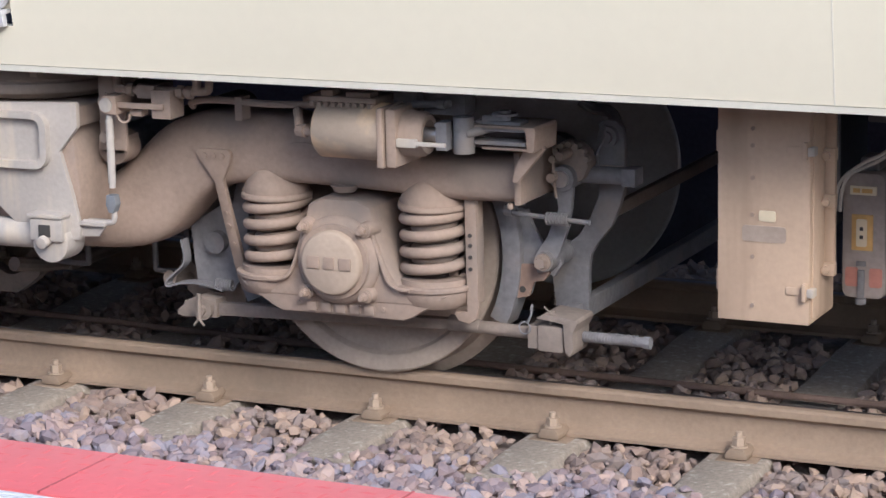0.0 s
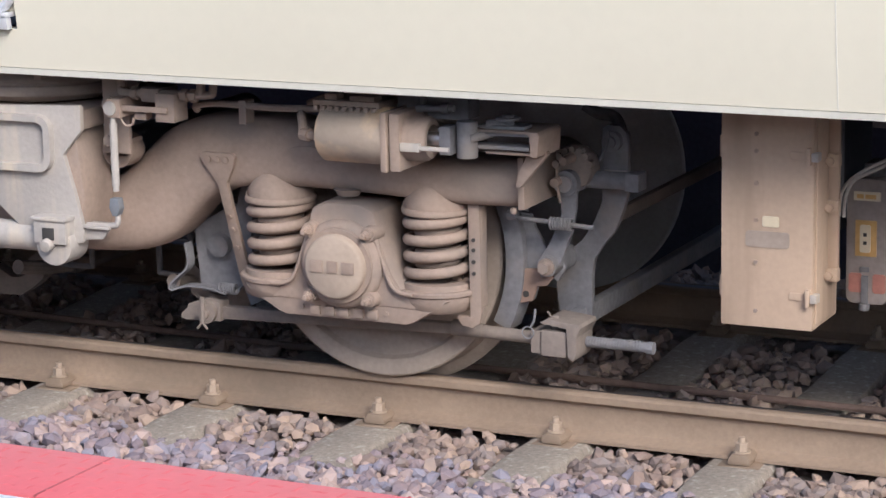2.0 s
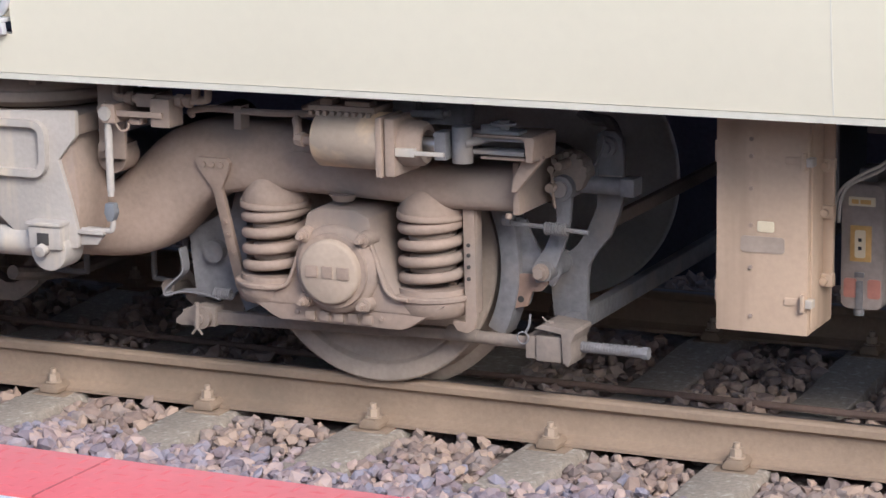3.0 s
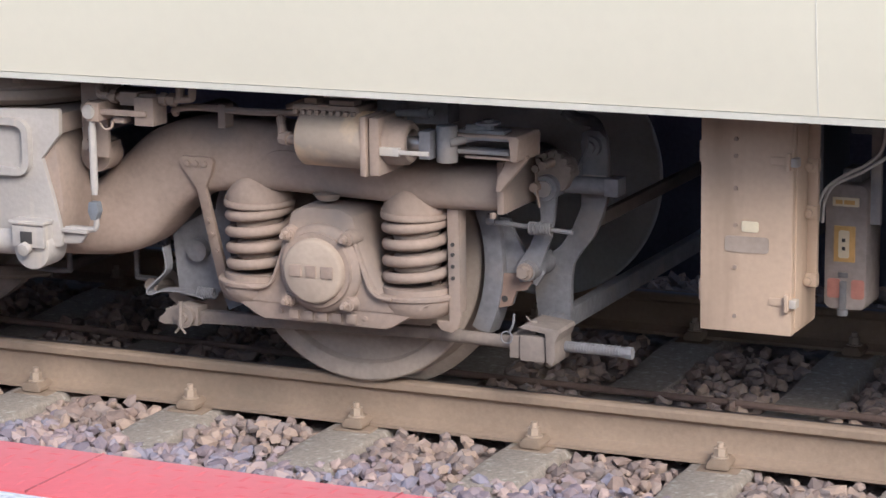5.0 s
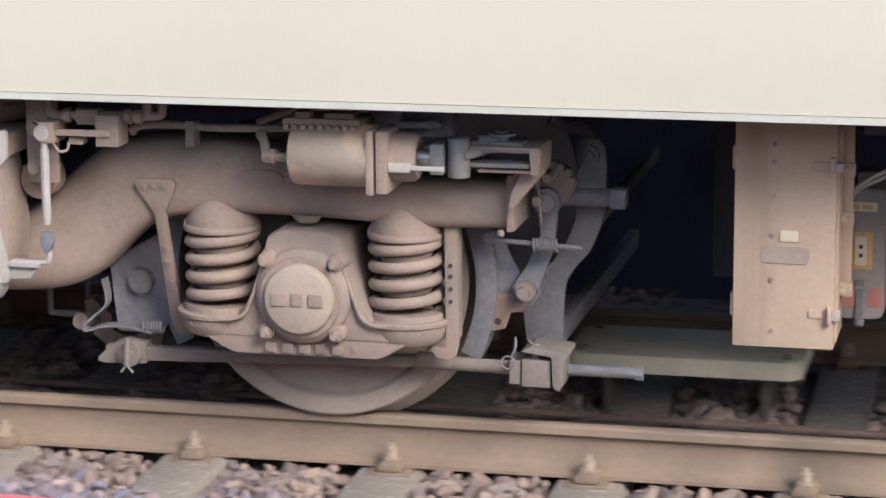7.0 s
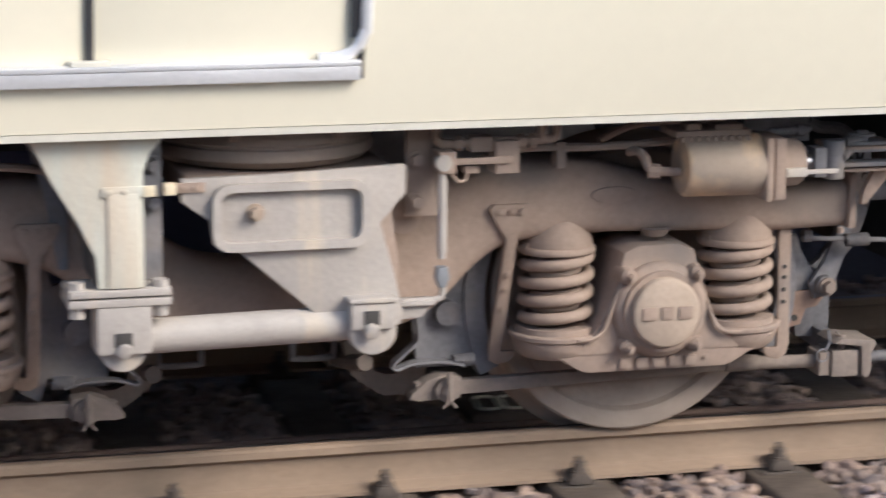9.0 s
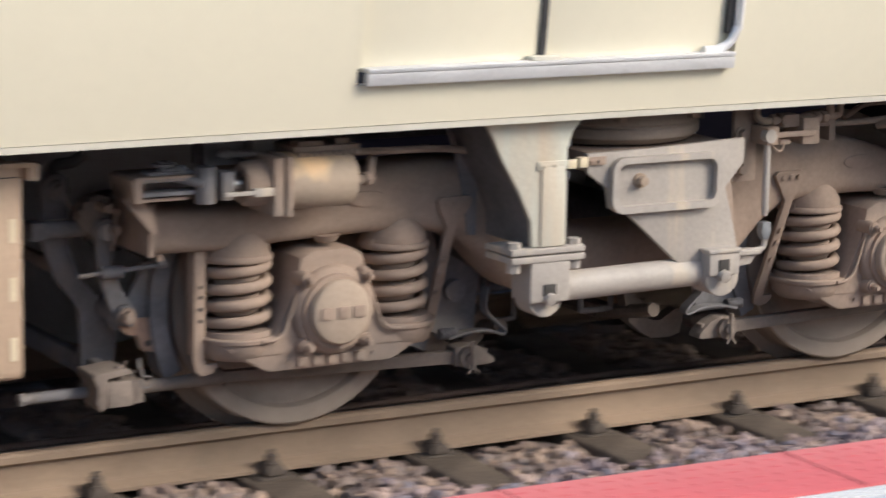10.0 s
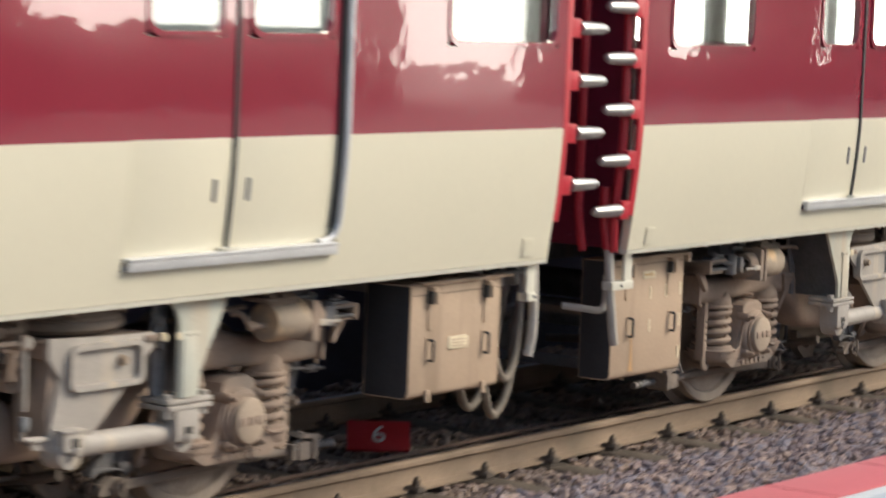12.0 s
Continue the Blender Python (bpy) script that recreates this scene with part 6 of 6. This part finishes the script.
        cyl(bm, P(x, -0.185, 0.554), P(x, -0.185, 0.525), 0.021, seg=6)
        part("clamp_bolt", bm, M_PALE, bracket, "large clamp bolt")
    bm = bmesh.new()
    xbox(bm, -1.566, -1.428, -0.212, -0.10, 0.432, 0.554)
    part("rod_holder", bm, M_PALE, bracket, "pale streaked lower holder", bevel=0.006)
    bm = bmesh.new()
    xbox(bm, -1.522, -1.478, -0.216, -0.205, 0.452, 0.487)
    part("pin_slot", bm, M_INK, bracket, bevel=0.002)
    bm = bmesh.new()
    cyl(bm, P(-1.498, -0.19, 0.440), P(-1.498, -0.10, 0.440), 0.058, seg=28)
    cyl(bm, P(-1.498, -0.225, 0.440), P(-1.498, -0.19, 0.448), 0.020, seg=8)
    part("rod_eye", bm, M_PALE, bracket, bevel=0.004)
    bm = bmesh.new()
    xbox(bm, -1.548, -1.445, -0.2115, -0.2065, 0.831, 0.856)
    for x in (-1.53, -1.49):
        bolt(bm, P(x, -0.211, 0.843), 0.006, 0.006)
    part("gauge_strip", bm, M_BRKT, bracket, bevel=0.002)
    bm = bmesh.new()
    xbox(bm, -1.445, -1.415, -0.214, -0.2065, 0.829, 0.857)
    part("gauge_tip", bm, M_LABEL, bracket, "cream painted tip", bevel=0.002)
    bm = bmesh.new()
    xbox(bm, -1.36, -1.285, -0.173, -0.164, 0.828, 0.852)
    for x in (-1.338, -1.31):
        bolt(bm, P(x, -0.173, 0.84), 0.006, 0.006)
    part("gauge_strip", bm, M_DUSTY, bolster, bevel=0.002)
    bm = bmesh.new()
    xbox(bm, -1.39, -1.36, -0.190, -0.164, 0.826, 0.856)
    part("gauge_tip", bm, M_LABEL, bolster, "cream painted tip", bevel=0.002)
    # levelling valve with its rod
    bm = bmesh.new()
    xbox(bm, -0.742, -0.652, -0.075, -0.060, 0.725, 0.985)
    stand = part("valve_bracket", bm, M_DUSTY, bogie, bevel=0.004)
    for z in (0.875, 0.765):
        bm = bmesh.new()
        bolt(bm, P(-0.715, -0.075, z), 0.018, 0.025)
        part("bolt", bm, M_DUSTY, stand)
    bm = bmesh.new()
    xbox(bm, -0.78, -0.69, -0.02, 0.06, 0.70, 0.76)
    cyl(bm, P(-0.735, -0.02, 0.720), P(-0.735, 0.06, 0.720), 0.052, seg=28)
    part("lateral_stop", bm, M_DUSTY, bogie, "round rubber-faced stop", bevel=0.005)
    bm = bmesh.new()
    xbox(bm, -0.675, -0.630, -0.16, -0.07, 0.848, 0.905)
    xbox(bm, -0.640, -0.475, -0.150, -0.140, 0.868, 0.886)
    xbox(bm, -0.52, -0.455, -0.14, -0.06, 0.84, 0.925)
    xbox(bm, -0.58, -0.52, -0.12, -0.07, 0.895, 0.935)
    cyl(bm, P(-0.64, -0.10, 0.915), P(-0.46, -0.10, 0.92), 0.012, seg=10)
    for x in (-0.61, -0.575, -0.44, -0.41):
        cyl(bm, P(x - 0.011, -0.10, 0.917), P(x + 0.011, -0.10, 0.917), 0.021, seg=6)
    xbox(bm, -0.60, -0.56, -0.13, -0.09, 0.842, 0.862)
    valve = part("levelling_valve", bm, M_DUSTY, bogie, "dusty levelling valve with fittings", bevel=0.004)
    bm = bmesh.new()
    tube(bm, [P(-0.665, -0.09, 0.975), P(-0.665, -0.09, 0.935), P(-0.655, -0.10, 0.918), P(-0.63, -0.10, 0.916)], 0.013, seg=10)
    part("air_pipe", bm, M_DUSTY, valve)
    bm = bmesh.new()
    tube(bm, [P(-0.46, -0.10, 0.918), P(-0.36, -0.10, 0.922), P(-0.345, -0.10, 0.935), P(-0.343, -0.10, 0.98)], 0.012, seg=10)
    part("air_pipe", bm, M_DUSTY, valve)
    bm = bmesh.new()
    tube(bm, [P(-0.385, -0.10, 0.92), P(-0.385, -0.10, 0.98)], 0.014, seg=10, rounded=False)
    part("air_pipe", bm, M_DUSTY, valve)
    bm = bmesh.new()
    tube(bm, [P(-0.64, -0.14, 0.845), P(-0.62, -0.145, 0.825), P(-0.60, -0.14, 0.83), P(-0.595, -0.14, 0.85)], 0.004, seg=6)
    part("air_pipe", bm, M_DUSTY, valve)
    bm = bmesh.new()
    cyl(bm, P(-0.663, -0.145, 0.855), P(-0.663, -0.145, 0.625), 0.010, seg=10)
    cyl(bm, P(-0.663, -0.145, 0.83), P(-0.663, -0.145, 0.64), 0.012, seg=10)
    cyl(bm, P(-0.663, -0.165, 0.877), P(-0.663, -0.135, 0.877), 0.022, seg=12)
    rod = part("levelling_rod", bm, M_PALE, bogie, "thin pale levelling rod")
    bm = bmesh.new()
    outline(bm, [(-0.678, 0.605), (-0.650, 0.605), (-0.645, 0.575), (-0.655, 0.55), (-0.672, 0.55), (-0.682, 0.575)], -0.160, -0.130)
    part("clevis", bm, mat("blue_grey_steel", (0.24, 0.25, 0.26), 0.5, 0.3, vary=0.1), rod, "blue-grey clevis", bevel=0.004)
    bm = bmesh.new()
    tube(bm, [P(-0.662, -0.145, 0.56), P(-0.662, -0.145, 0.53), P(-0.68, -0.145, 0.518), P(-0.77, -0.145, 0.515)], 0.009, seg=8)
    xbox(bm, -0.775, -0.685, -0.165, -0.10, 0.508, 0.518)
    outline(bm, [(-0.775, 0.508), (-0.69, 0.508), (-0.715, 0.475), (-0.775, 0.47)], -0.15, -0.14)
    part("rod_arm", bm, M_PALE, rod, bevel=0.002)
    # pipes over the frame
    bm = bmesh.new()
    tube(bm, [P(-0.47, 0.02, 0.855), P(-0.46, 0.0, 0.872), P(-0.38, 0.0, 0.882), P(-0.2, 0.0, 0.878), P(-0.02, 0.0, 0.885), P(0.06, 0.02, 0.89)], 0.011, seg=8)
    part("brake_pipe", bm, M_DUSTY, bogie)
    bm = bmesh.new()
    tube(bm, [P(-0.15, 0.12, 0.875), P(-0.05, 0.14, 0.91), P(0.05, 0.15, 0.915), P(0.25, 0.15, 0.92)], 0.010, seg=8)
    part("brake_pipe", bm, M_DUSTY, bogie)
    bm = bmesh.new()
    tube(bm, [P(-1.63, 0.02, 0.86), P(-1.75, 0.0, 0.880), P(-1.95, 0.0, 0.885), P(-2.1, 0.02, 0.885)], 0.011, seg=8)
    part("brake_pipe", bm, M_DUSTY, bogie)
    bm = bmesh.new()
    xbox(bm, -0.312, -0.288, -0.01, 0.04, 0.825, 0.895)
    part("pipe_clip", bm, M_DUSTY, bogie)
    # lower loops and inner parts of the brake between the axles
    for x in (-0.86, -1.24):
        bm = bmesh.new()
        tube(bm, [P(x - 0.06, 0.50, 0.36), P(x - 0.060, 0.50, 0.235), P(x - 0.05, 0.50, 0.220), P(x + 0.05, 0.50, 0.220), P(x + 0.060, 0.50, 0.235), P(x + 0.06, 0.50, 0.36)], 0.010, seg=8)
        part("safety_loop", bm, M_GREY, bogie)


def bogie(c, x0):
    thing = empty("bogie", pose(x0, 0, 0), "dust-brown two-axle bogie with coil springs and brakes", "bogie", "bogies")
    half(thing, 1.05, 1)
    half(thing, -1.05, -1)
    side_frame(thing)
    centre(thing, c)
    return thing


BOGIE_A = bogie(1, -1.05)
BOGIE_B = bogie(-1, 2 * GAP + 1.05)
THINGS = [(CAR_A, 0.0), (CAR_B, 2 * GAP), (BOGIE_A, -1.05), (BOGIE_B, 2 * GAP + 1.05)]
WHEELS = [(ob, ob.location.x, AXLE_Z, AXLE_Z) for b in (BOGIE_A, BOGIE_B) for ob in b.children if ob.name.startswith("wheelset")]


def motions():
    ticks = [k / 10 for k in range(0, 121)]
    for thing, x in THINGS:
        walk(thing, [(t, pose(x + rolled(t), 0, 0)) for t in ticks])
    for wheelset, x, z, radius in WHEELS:
        walk(wheelset, [(t, pose(x, TRACK, z, 0, math.degrees(rolled(t) / radius), 0)) for t in ticks])


motions()
